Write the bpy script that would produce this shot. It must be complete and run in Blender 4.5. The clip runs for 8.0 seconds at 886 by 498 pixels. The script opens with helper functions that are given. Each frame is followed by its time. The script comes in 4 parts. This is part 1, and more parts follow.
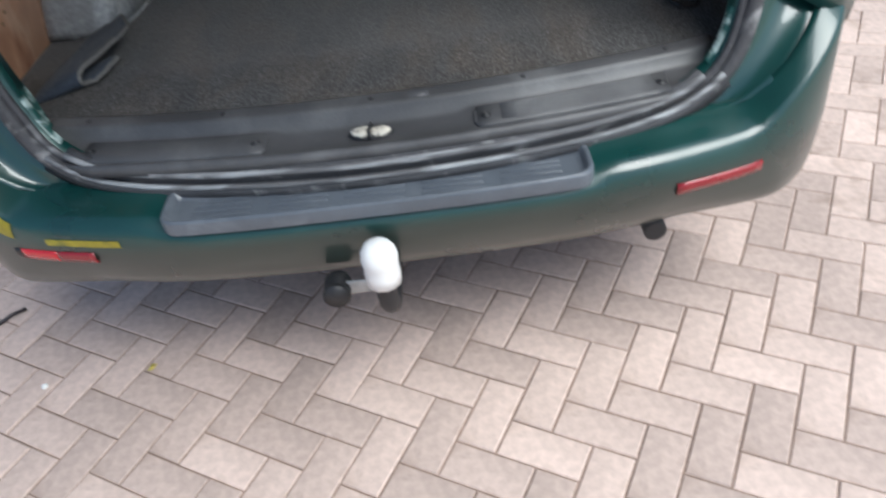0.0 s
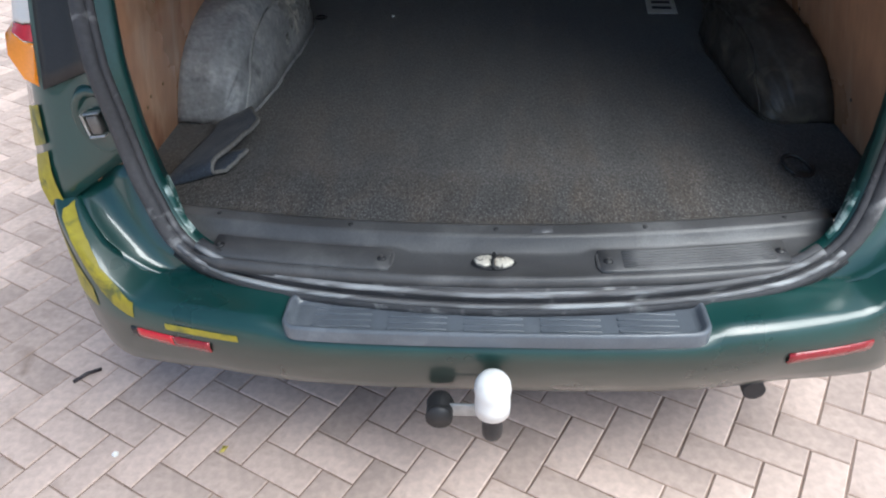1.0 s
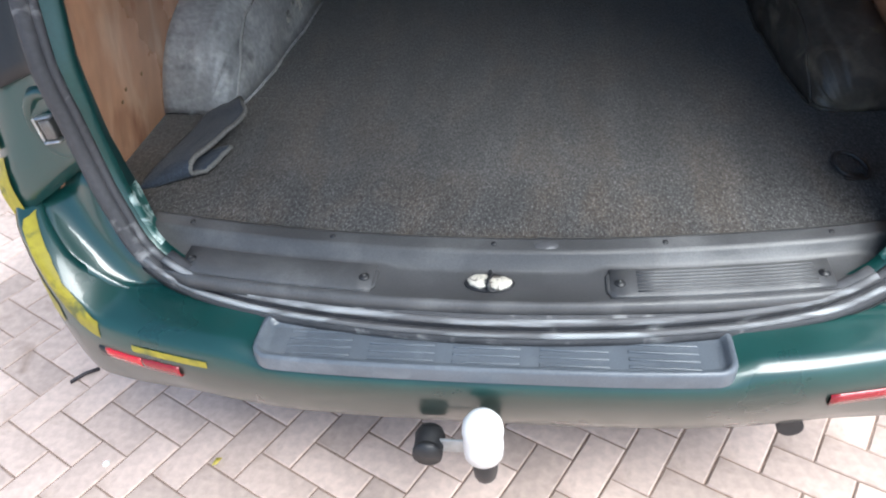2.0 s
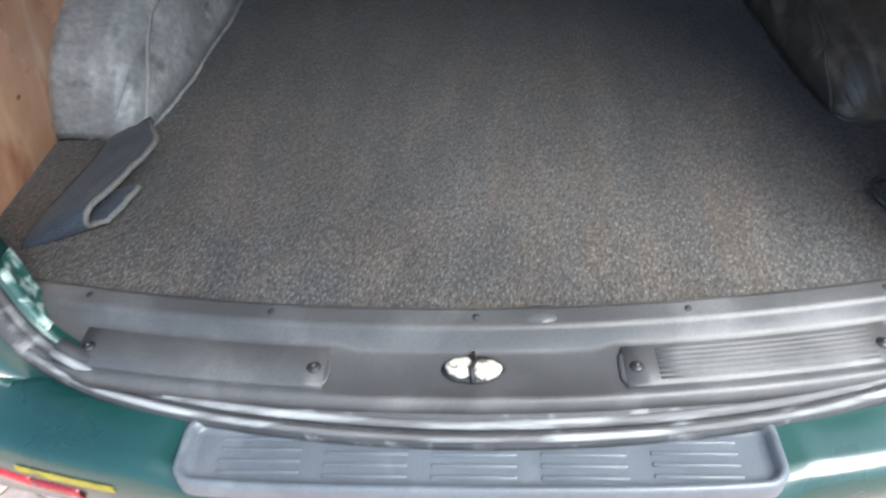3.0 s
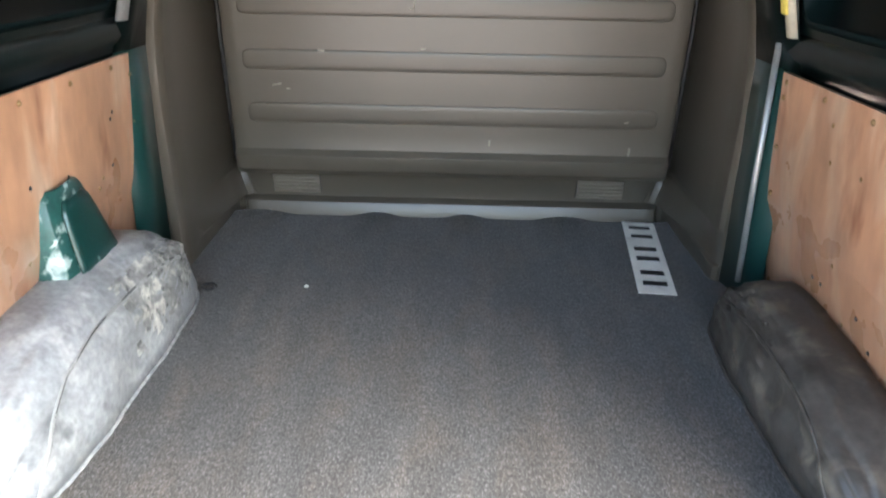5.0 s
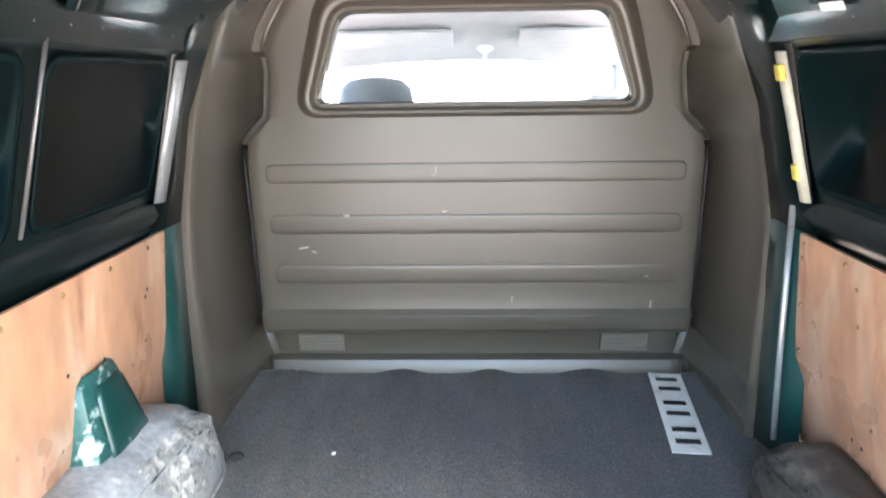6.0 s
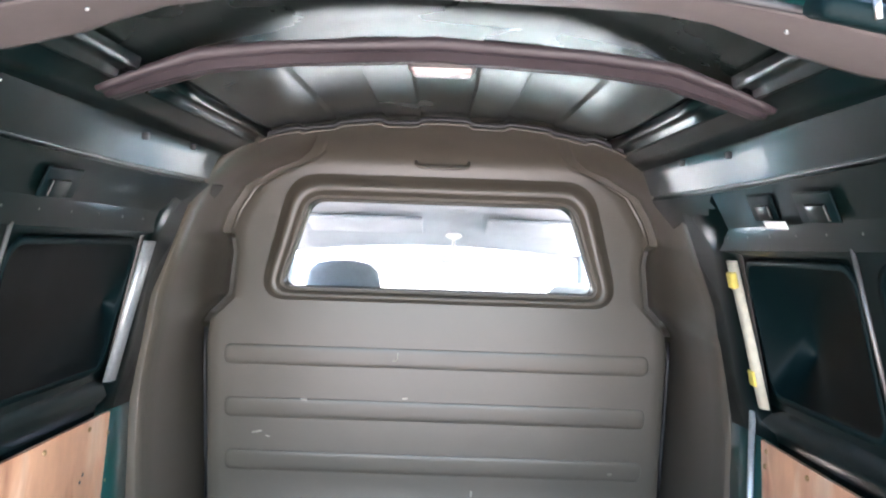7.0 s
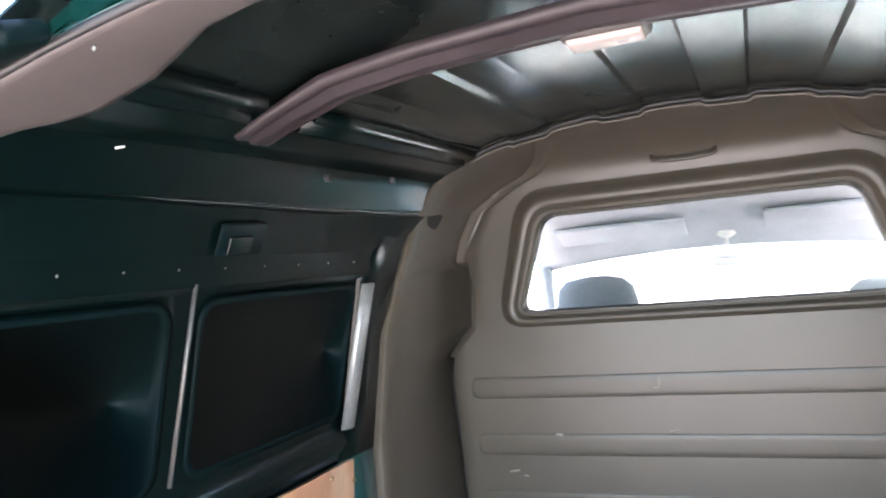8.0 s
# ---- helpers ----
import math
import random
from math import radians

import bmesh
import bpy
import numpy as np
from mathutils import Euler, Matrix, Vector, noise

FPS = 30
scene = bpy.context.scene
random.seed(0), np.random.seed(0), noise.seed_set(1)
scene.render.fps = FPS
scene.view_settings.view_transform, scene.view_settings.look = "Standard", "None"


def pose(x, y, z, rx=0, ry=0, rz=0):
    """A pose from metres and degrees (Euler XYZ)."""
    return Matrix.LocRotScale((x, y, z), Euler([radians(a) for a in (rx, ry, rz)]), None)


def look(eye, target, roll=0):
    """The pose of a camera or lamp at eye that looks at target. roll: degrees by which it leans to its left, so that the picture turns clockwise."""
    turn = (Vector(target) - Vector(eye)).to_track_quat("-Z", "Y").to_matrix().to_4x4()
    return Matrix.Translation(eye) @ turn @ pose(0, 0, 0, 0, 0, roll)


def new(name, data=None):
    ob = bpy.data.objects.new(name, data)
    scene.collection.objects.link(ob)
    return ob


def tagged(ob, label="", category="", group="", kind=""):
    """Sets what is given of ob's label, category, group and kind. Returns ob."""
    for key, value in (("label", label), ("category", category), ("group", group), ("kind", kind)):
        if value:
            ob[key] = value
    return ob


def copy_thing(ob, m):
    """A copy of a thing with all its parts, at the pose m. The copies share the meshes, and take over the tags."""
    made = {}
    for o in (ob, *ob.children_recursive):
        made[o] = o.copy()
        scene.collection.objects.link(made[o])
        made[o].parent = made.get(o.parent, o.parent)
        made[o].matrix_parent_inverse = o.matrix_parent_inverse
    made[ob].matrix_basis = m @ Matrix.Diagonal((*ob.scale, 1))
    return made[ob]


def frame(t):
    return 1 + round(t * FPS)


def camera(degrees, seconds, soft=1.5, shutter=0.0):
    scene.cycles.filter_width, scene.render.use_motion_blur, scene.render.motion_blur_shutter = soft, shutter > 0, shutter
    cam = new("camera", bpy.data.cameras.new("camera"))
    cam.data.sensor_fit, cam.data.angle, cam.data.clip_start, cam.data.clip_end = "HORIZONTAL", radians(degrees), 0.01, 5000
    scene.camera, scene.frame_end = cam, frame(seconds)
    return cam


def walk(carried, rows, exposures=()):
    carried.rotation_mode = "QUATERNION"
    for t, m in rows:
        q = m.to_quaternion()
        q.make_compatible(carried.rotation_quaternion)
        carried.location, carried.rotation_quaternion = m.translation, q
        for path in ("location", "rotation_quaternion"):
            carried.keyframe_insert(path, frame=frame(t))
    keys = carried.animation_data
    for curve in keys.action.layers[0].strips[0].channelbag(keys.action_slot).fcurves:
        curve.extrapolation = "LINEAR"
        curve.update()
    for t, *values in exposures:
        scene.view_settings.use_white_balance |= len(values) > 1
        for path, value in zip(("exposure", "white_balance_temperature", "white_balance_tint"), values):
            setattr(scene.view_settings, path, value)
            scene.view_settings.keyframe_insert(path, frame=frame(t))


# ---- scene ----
cam = camera(60.7, 8.0, soft=2.0, shutter=0.25)
PATH = [
    (0, (0.201, -0.169, 1.532), (0.102, 1.349, 0.234), -9.0),
    (0.5, (0.053, -0.209, 1.604), (-0.169, 1.432, 0.483), -7.4),
    (1, (-0.011, -0.127, 1.668), (-0.132, 1.508, 0.522), -1.8),
    (1.2, (-0.002, -0.104, 1.685), (-0.15, 1.534, 0.547), -1.8),
    (2.3, (0.113, 0.202, 1.623), (-0.179, 1.734, 0.371), -4.4),
    (2.5, (0.098, 0.262, 1.6), (-0.203, 1.803, 0.361), -3.2),
    (2.8, (0.057, 0.37, 1.571), (-0.17, 1.903, 0.306), -3.8),
    (3, (0.025, 0.456, 1.597), (-0.095, 1.96, 0.284), -3.7),
    (3.3, (0.010, 0.564, 1.644), (0.032, 2.060, 0.316), 1.2),
    (3.5, (-0.009, 0.598, 1.643), (-0.01, 2.155, 0.387), -0.2),
    (3.7, (0.022, 0.645, 1.653), (-0.079, 2.217, 0.421), -2.2),
    (4, (0.039, 0.715, 1.673), (-0.03, 2.321, 0.482), -0.8),
    (4.5, (0.047, 0.792, 1.74), (0.016, 2.493, 0.689), 0.3),
    (4.7, (0.044, 0.802, 1.762), (0.019, 2.55, 0.79), 1.1),
    (5.8, (0.014, 0.835, 1.867), (-0.053, 2.74, 1.263), -0.2),
    (6, (0.006, 0.83, 1.896), (-0.064, 2.752, 1.348), -0.9),
    (6.5, (0.008, 0.833, 1.926), (-0.041, 2.803, 1.585), -0.1),
    (7, (0.031, 0.844, 1.941), (0.032, 2.842, 1.841), 1.9),
    (7.5, (0.101, 0.979, 1.933), (-0.317, 2.935, 1.937), -0.2),
    (8, (0.178, 1.103, 1.936), (-0.58, 2.954, 1.903), -6.1),
]
EXPOSURES = [(t, e, k, 4) for t, e, k in ((0.0, 0.15, 6100), (1.2, 0.5, 6050), (2.4, 1.2, 6050), (3.0, 1.5, 6280), (3.5, 1.75, 6450), (4.0, 2.35, 6550), (4.7, 3.15, 6600), (6.0, 4.15, 6280), (7.0, 3.95, 5900), (8.0, 3.75, 6000))]
walk(cam, [(t, look(eye, target, roll)) for t, eye, target, roll in PATH], EXPOSURES)

# ---- light ----
world = bpy.data.worlds.new("sky")
scene.world = world
world.use_nodes = True
wn = world.node_tree.nodes
sky = wn.new("ShaderNodeTexSky")
sky.sky_type = "NISHITA"
sky.sun_disc = False
SUN_EL, SUN_AZ = 57.0, 130.0
sky.sun_elevation, sky.sun_rotation = radians(SUN_EL), radians(SUN_AZ)
sky.dust_density, sky.ozone_density = 3.0, 1.5
wn["Background"].inputs["Strength"].default_value = 0.15
world.node_tree.links.new(sky.outputs["Color"], wn["Background"].inputs["Color"])
sun = new("sun", bpy.data.lights.new("sun", "SUN"))
sun.data.energy, sun.data.angle, sun.data.color = 3.4, radians(42), (1.0, 0.985, 0.97)
away = Vector((math.sin(radians(SUN_AZ)) * math.cos(radians(SUN_EL)), math.cos(radians(SUN_AZ)) * math.cos(radians(SUN_EL)), math.sin(radians(SUN_EL))))
sun.matrix_world = look(away * 20, (0, 0, 0))


# ---- materials ----
def material(name, base, rough=0.5, metal=0.0, coat=0.0, grain=40.0, vary=0.12, stain=3.0, stain_amount=0.15, bump=0.1, stretch=(1, 1, 1), spec=0.5, coat_rough=0.06, dirt=None, speck=None, per_object=0.0, sheen=0.0, per_island=0.0, film=None, streak=(1, 1, 1)):
    """A surface with grain and stains at two scales, and fine relief."""
    m = bpy.data.materials.new(name)
    m.use_nodes = True
    n, l = m.node_tree.nodes, m.node_tree.links
    b = n["Principled BSDF"]
    tc = n.new("ShaderNodeTexCoord")
    mp = n.new("ShaderNodeMapping")
    mp.inputs["Scale"].default_value = stretch
    l.new(tc.outputs["Object"], mp.inputs["Vector"])
    fine = n.new("ShaderNodeTexNoise")
    fine.inputs["Scale"].default_value, fine.inputs["Detail"].default_value = grain, 6
    l.new(mp.outputs["Vector"], fine.inputs["Vector"])
    wide = n.new("ShaderNodeTexNoise")
    wide.inputs["Scale"].default_value, wide.inputs["Detail"].default_value = stain, 5
    mw = n.new("ShaderNodeMapping")
    mw.inputs["Scale"].default_value = streak
    l.new(tc.outputs["Object"], mw.inputs["Vector"])
    l.new(mw.outputs["Vector"], wide.inputs["Vector"])
    r1 = n.new("ShaderNodeMapRange")
    r1.inputs["From Min"].default_value, r1.inputs["From Max"].default_value = 0.3, 0.7
    r1.inputs["To Min"].default_value, r1.inputs["To Max"].default_value = 1 - vary, 1 + vary
    l.new(fine.outputs["Fac"], r1.inputs["Value"])
    r2 = n.new("ShaderNodeMapRange")
    r2.inputs["From Min"].default_value, r2.inputs["From Max"].default_value = 0.35, 0.65
    r2.inputs["To Min"].default_value, r2.inputs["To Max"].default_value = 1 - stain_amount, 1 + stain_amount
    l.new(wide.outputs["Fac"], r2.inputs["Value"])
    mul = n.new("ShaderNodeMath")
    mul.operation = "MULTIPLY"
    l.new(r1.outputs["Result"], mul.inputs[0]), l.new(r2.outputs["Result"], mul.inputs[1])
    fac = mul.outputs[0]
    if per_object:
        oi = n.new("ShaderNodeObjectInfo")
        r3 = n.new("ShaderNodeMapRange")
        r3.inputs["To Min"].default_value, r3.inputs["To Max"].default_value = 1 - per_object, 1 + per_object
        l.new(oi.outputs["Random"], r3.inputs["Value"])
        m3 = n.new("ShaderNodeMath")
        m3.operation = "MULTIPLY"
        l.new(fac, m3.inputs[0]), l.new(r3.outputs["Result"], m3.inputs[1])
        fac = m3.outputs[0]
    if per_island:
        ge = n.new("ShaderNodeNewGeometry")
        r4 = n.new("ShaderNodeMapRange")
        r4.inputs["To Min"].default_value, r4.inputs["To Max"].default_value = 1 - per_island, 1 + per_island
        l.new(ge.outputs["Random Per Island"], r4.inputs["Value"])
        m4 = n.new("ShaderNodeMath")
        m4.operation = "MULTIPLY"
        l.new(fac, m4.inputs[0]), l.new(r4.outputs["Result"], m4.inputs[1])
        fac = m4.outputs[0]
    vm = n.new("ShaderNodeVectorMath")
    vm.operation = "SCALE"
    col = n.new("ShaderNodeRGB")
    col.outputs[0].default_value = (*base, 1)
    last = col.outputs[0]
    if dirt:
        mask = n.new("ShaderNodeTexNoise")
        mask.inputs["Scale"].default_value, mask.inputs["Detail"].default_value, mask.inputs["Distortion"].default_value = dirt[1], 8, 0.6
        l.new(mp.outputs["Vector"], mask.inputs["Vector"])
        ramp = n.new("ShaderNodeMapRange")
        ramp.inputs["From Min"].default_value, ramp.inputs["From Max"].default_value = dirt[2], dirt[3]
        l.new(mask.outputs["Fac"], ramp.inputs["Value"])
        mix = n.new("ShaderNodeMixRGB")
        mix.inputs[2].default_value = (*dirt[0], 1)
        l.new(last, mix.inputs[1]), l.new(ramp.outputs["Result"], mix.inputs[0])
        last = mix.outputs[0]
    if speck:
        vo = n.new("ShaderNodeTexNoise")
        vo.inputs["Scale"].default_value, vo.inputs["Detail"].default_value = speck[1], 3
        l.new(mp.outputs["Vector"], vo.inputs["Vector"])
        ramp2 = n.new("ShaderNodeMapRange")
        ramp2.inputs["From Min"].default_value, ramp2.inputs["From Max"].default_value = speck[2], speck[3]
        l.new(vo.outputs["Fac"], ramp2.inputs["Value"])
        mix2 = n.new("ShaderNodeMixRGB")
        mix2.inputs[2].default_value = (*speck[0], 1)
        l.new(last, mix2.inputs[1]), l.new(ramp2.outputs["Result"], mix2.inputs[0])
        last = mix2.outputs[0]
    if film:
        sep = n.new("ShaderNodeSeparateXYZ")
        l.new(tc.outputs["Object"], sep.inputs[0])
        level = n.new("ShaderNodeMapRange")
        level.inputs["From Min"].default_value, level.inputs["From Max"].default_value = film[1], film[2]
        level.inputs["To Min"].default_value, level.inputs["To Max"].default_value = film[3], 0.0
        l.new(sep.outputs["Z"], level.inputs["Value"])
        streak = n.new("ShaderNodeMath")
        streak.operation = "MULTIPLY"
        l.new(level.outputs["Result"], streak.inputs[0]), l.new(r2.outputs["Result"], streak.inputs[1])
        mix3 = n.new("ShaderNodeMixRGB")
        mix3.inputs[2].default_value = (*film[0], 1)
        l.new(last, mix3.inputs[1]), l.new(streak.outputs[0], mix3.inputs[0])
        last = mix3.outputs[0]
    l.new(last, vm.inputs[0]), l.new(fac, vm.inputs["Scale"])
    l.new(vm.outputs["Vector"], b.inputs["Base Color"])
    b.inputs["Metallic"].default_value = metal
    b.inputs["Specular IOR Level"].default_value = spec
    b.inputs["Coat Weight"].default_value, b.inputs["Coat Roughness"].default_value = coat, coat_rough
    b.inputs["Sheen Weight"].default_value = sheen
    rr = n.new("ShaderNodeMapRange")
    rr.inputs["From Min"].default_value, rr.inputs["From Max"].default_value = 0.35, 0.65
    rr.inputs["To Min"].default_value, rr.inputs["To Max"].default_value = max(rough - 0.5 * stain_amount, 0.02), min(rough + 0.6 * stain_amount, 1)
    l.new(wide.outputs["Fac"], rr.inputs["Value"])
    l.new(rr.outputs["Result"], b.inputs["Roughness"])
    if bump:
        bp = n.new("ShaderNodeBump")
        bp.inputs["Strength"].default_value, bp.inputs["Distance"].default_value = bump, 0.004
        l.new(fine.outputs["Fac"], bp.inputs["Height"])
        l.new(bp.outputs["Normal"], b.inputs["Normal"])
    return m


def glass(name, tint=(0.97, 0.985, 0.985), rough=0.02):
    m = bpy.data.materials.new(name)
    m.use_nodes = True
    b = m.node_tree.nodes["Principled BSDF"]
    b.inputs["Base Color"].default_value = (*tint, 1)
    b.inputs["Transmission Weight"].default_value, b.inputs["Roughness"].default_value, b.inputs["IOR"].default_value = 1.0, rough, 1.02
    return m


GREEN = material("green_paint", (0.006, 0.042, 0.038), 0.32, 0.0, 1.0, 300, 0.06, 2.0, 0.10, 0.01, coat_rough=0.07)
GREEN_DUST_REFLECTION = material("dust_and_reflection_bumper_paint", (0.006, 0.042, 0.038), 0.32, 0.0, 0.6, 300, 0.06, 5.0, 0.14, 0.01, coat_rough=0.09, film=((0.034, 0.034, 0.027), 0.562, 0.602, 0.60))
GREEN_WORN = material("worn_green_paint", (0.007, 0.050, 0.045), 0.38, 0.2, 0.3, 120, 0.1, 4, 0.15, 0.04, dirt=((0.30, 0.42, 0.39), 16, 0.70, 0.75))
GREEN_SHADED = material("shaded_green_paint", (0.0014, 0.0052, 0.0053), 0.36, 0.0, 0.50, 200, 0.06, 3, 0.12, 0.006, spec=0.12, coat_rough=0.13)
WORN_PAINT = material("scraped_green_paint", (0.020, 0.085, 0.075), 0.4, 0.1, 0.2, 90, 0.15, 8, 0.2, 0.08, dirt=((0.42, 0.52, 0.49), 24, 0.51, 0.61))
ROOF_FRONT = material("dark_green_roof_sheet", (0.022, 0.034, 0.032), 0.26, 0.7, 0.0, 40, 0.03, 3, 0.08, 0.0)
ROOF = material("dark_grey_roof_sheet", (0.060, 0.072, 0.068), 0.24, 0.8, 0.0, 40, 0.02, 3, 0.06, 0.0)
DARK = material("black_side_panel", (0.0026, 0.0080, 0.0090), 0.45, 0.0, 0.0, 200, 0.1, 2, 0.1, 0.02, spec=0.08)
MAUVE = material("mauve_reflection_and_housing", (0.072, 0.064, 0.063), 0.45, 0.0, 0.0, 60, 0.06, 4, 0.12, 0.03)
MAUVE_DARK = material("dark_mauve", (0.030, 0.023, 0.026), 0.50, 0.0, 0.0, 60, 0.1, 4, 0.2, 0.04)
TAUPE = material("taupe_moulded_plastic", (0.0720, 0.0620, 0.0480), 0.30, 0.0, 0.0, 420, 0.07, 1.3, 0.025, 0.08, spec=0.55, dirt=((0.084, 0.071, 0.054), 4, 0.35, 0.85), speck=((0.069, 0.061, 0.048), 2.0, 0.35, 0.85))
CARPET = material("dark_grey_felt_carpet", (0.046, 0.0440, 0.0425), 0.95, 0.0, 0.0, 190, 0.46, 4, 0.15, 0.60, stretch=(1, 0.45, 1), streak=(3.2, 0.7, 1), spec=0.2, dirt=((0.060, 0.050, 0.042), 9, 0.44, 0.66), speck=((0.140, 0.136, 0.133), 320, 0.50, 0.80), sheen=0.2)
FELT = material("blue_grey_felt_offcut", (0.034, 0.043, 0.060), 0.95, 0.0, 0.0, 240, 0.3, 5, 0.15, 0.7, spec=0.2, speck=((0.07, 0.075, 0.08), 300, 0.6, 0.75), sheen=0.1)
FELT_EDGE = material("pale_felt_cut_edge", (0.135, 0.132, 0.126), 0.95, 0.0, 0.0, 240, 0.3, 5, 0.15, 0.7, spec=0.2)
PLY = material("varnished_plywood", (0.485, 0.268, 0.158), 0.34, 0.0, 0.25, 14, 0.13, 2.6, 0.20, 0.05, stretch=(1, 1.7, 0.6), dirt=((0.58, 0.40, 0.28), 4.5, 0.52, 0.70), speck=((0.28, 0.11, 0.055), 6, 0.60, 0.74))
HIDE = material("grey_leatherette", (0.285, 0.292, 0.296), 0.42, 0.0, 0.0, 70, 0.20, 6, 0.16, 0.45, dirt=((0.42, 0.42, 0.41), 14, 0.50, 0.72), speck=((0.15, 0.155, 0.16), 12, 0.56, 0.70))
WORN_RUBBER = material("white_worn_rubber", (0.11, 0.11, 0.115), 0.65, grain=90, bump=0.3, stain=8, spec=0.35, stretch=(0.16, 1, 1), dirt=((0.30, 0.31, 0.32), 30, 0.42, 0.60))
SEAM = material("pale_piping", (0.30, 0.30, 0.29), 0.5, grain=90, bump=0.1)
SCUFFED = material("scuffed_leatherette", (0.24, 0.24, 0.23), 0.5, 0.0, 0.0, 70, 0.25, 12, 0.2, 0.6, dirt=((0.52, 0.50, 0.45), 26, 0.46, 0.62), speck=((0.10, 0.10, 0.095), 40, 0.56, 0.68))
HIDE_DARK = material("shaded_brown_leatherette", (0.066, 0.058, 0.050), 0.50, 0.0, 0.0, 55, 0.16, 6, 0.25, 0.45, dirt=((0.165, 0.140, 0.108), 10, 0.54, 0.70))
RUBBER = material("grey_rubber_seal", (0.060, 0.060, 0.065), 0.62, grain=90, bump=0.2, stain=8, spec=0.35, dirt=((0.30, 0.30, 0.30), 14, 0.58, 0.74))
BLACK = material("black_plastic", (0.018, 0.018, 0.020), 0.45, grain=160, bump=0.08)
SILL = material("dark_grey_sill_plastic", (0.068, 0.068, 0.071), 0.42, grain=260, bump=0.12, stain=6, dirt=((0.12, 0.12, 0.122), 6, 0.52, 0.75))
STEP = material("blue_grey_bumper_plastic", (0.092, 0.106, 0.125), 0.36, 0.0, 0.25, 260, 0.10, 6, 0.16, 0.10, coat_rough=0.2, dirt=((0.14, 0.155, 0.175), 9, 0.54, 0.72))
WHITE = material("white_plastic_cap", (0.80, 0.80, 0.79), 0.35, grain=60, vary=0.02, stain_amount=0.03, bump=0.02)
SPOTW = material("white_paint_flake", (0.75, 0.75, 0.73), 0.6)
DULL = material("dull_dark_steel", (0.16, 0.155, 0.15), 0.45, 0.7, grain=90, bump=0.05)
STEEL = material("zinc_plated_steel", (0.55, 0.54, 0.52), 0.30, 0.9, grain=90, bump=0.05)
BRASS = material("tarnished_brass_screw", (0.30, 0.20, 0.10), 0.42, 0.7, grain=90, bump=0.05)
PALE_METAL = material("galvanised_strip", (0.42, 0.43, 0.43), 0.38, 0.5, grain=90, bump=0.05)
LOUVRE = material("highlit_taupe_plastic", (0.150, 0.132, 0.104), 0.40, grain=160, bump=0.03)
VENT = material("shaded_taupe_plastic", (0.036, 0.032, 0.026), 0.5, grain=160, bump=0.05)
CREAM = material("cream_latch_housing", (0.62, 0.58, 0.50), 0.55, grain=160, vary=0.15, bump=0.5, dirt=((0.16, 0.14, 0.12), 70, 0.54, 0.62))
SCRATCH = material("scratched_taupe_plastic", (0.26, 0.235, 0.195), 0.5, grain=60)
RED = material("red_reflector_plastic", (0.50, 0.012, 0.020), 0.18, 0.0, 0.6, 300, 0.1, 10, 0.1, 0.1)
RED_DEEP = material("dull_red_reflector_plastic", (0.24, 0.012, 0.018), 0.25, 0.0, 0.4, 300, 0.1, 10, 0.1, 0.1)
AMBER = material("amber_lens", (0.85, 0.28, 0.02), 0.15, 0.0, 0.6, 200, 0.05, 10, 0.05, 0.1)
CLEAR = material("frosted_white_lens", (0.70, 0.68, 0.66), 0.2, 0.0, 0.5, 200, 0.05, 10, 0.05, 0.1)
YELLOW = material("faded_yellow_film", (0.34, 0.285, 0.022), 0.5, grain=60, bump=0.05, stain=9, stain_amount=0.25, dirt=((0.10, 0.11, 0.03), 18, 0.52, 0.66))
YELLOW_TAPE = material("yellow_foam", (0.62, 0.50, 0.10), 0.7, grain=60, bump=0.1)
BEIGE_SEAL = material("beige_seal", (0.46, 0.43, 0.34), 0.55, grain=60, bump=0.1)
LENS = material("pinkish_lamp_lens", (0.42, 0.36, 0.34), 0.3, grain=60, vary=0.04, bump=0.05)
HEADLINER = material("light_grey_headliner", (0.36, 0.38, 0.41), 0.85, grain=200, bump=0.1)
SEAT = material("hazed_grey_seat_cloth", (0.26, 0.27, 0.285), 0.9, grain=200, bump=0.2)
PLATE = material("dirty_white_plate", (0.84, 0.83, 0.78), 0.35, grain=30, vary=0.06, bump=0.02, dirt=((0.58, 0.55, 0.50), 16, 0.58, 0.75))
TYRE = material("tyre_rubber", (0.02, 0.02, 0.02), 0.8, grain=80, bump=0.2)
PAVER = material("pinkish_beige_paver", (0.525, 0.412, 0.357), 0.85, grain=42, vary=0.12, stain=2.2, stain_amount=0.14, bump=0.16, spec=0.3, dirt=((0.36, 0.27, 0.22), 7, 0.55, 0.75), per_object=0.17)
PAVER_REST = material("pinkish_beige_paver_beyond", (0.525, 0.412, 0.357), 0.85, grain=42, vary=0.12, stain=2.2, stain_amount=0.14, bump=0.16, spec=0.3, dirt=((0.36, 0.27, 0.22), 7, 0.55, 0.75), per_island=0.17)
JOINT = material("sand_joint", (0.25, 0.180, 0.145), 0.95, grain=120, vary=0.25, bump=0.4, spec=0.2)
GROUND = material("far_paving", (0.46, 0.40, 0.36), 0.9, grain=14, vary=0.15, bump=0.3, spec=0.2)
PANE = glass("clear_glass")


# ---- mesh helpers ----
def part(name, bm, mat, parent=None, label="", smooth=True, thick=0.0, bevel=0.0, offset=0.0):
    bmesh.ops.recalc_face_normals(bm, faces=bm.faces)
    me = bpy.data.meshes.new(name)
    bm.to_mesh(me)
    bm.free()
    for p in me.polygons:
        p.use_smooth = smooth
    me.materials.append(mat)
    ob = new(name, me)
    if parent:
        ob.parent = parent
    if label:
        ob["label"] = label
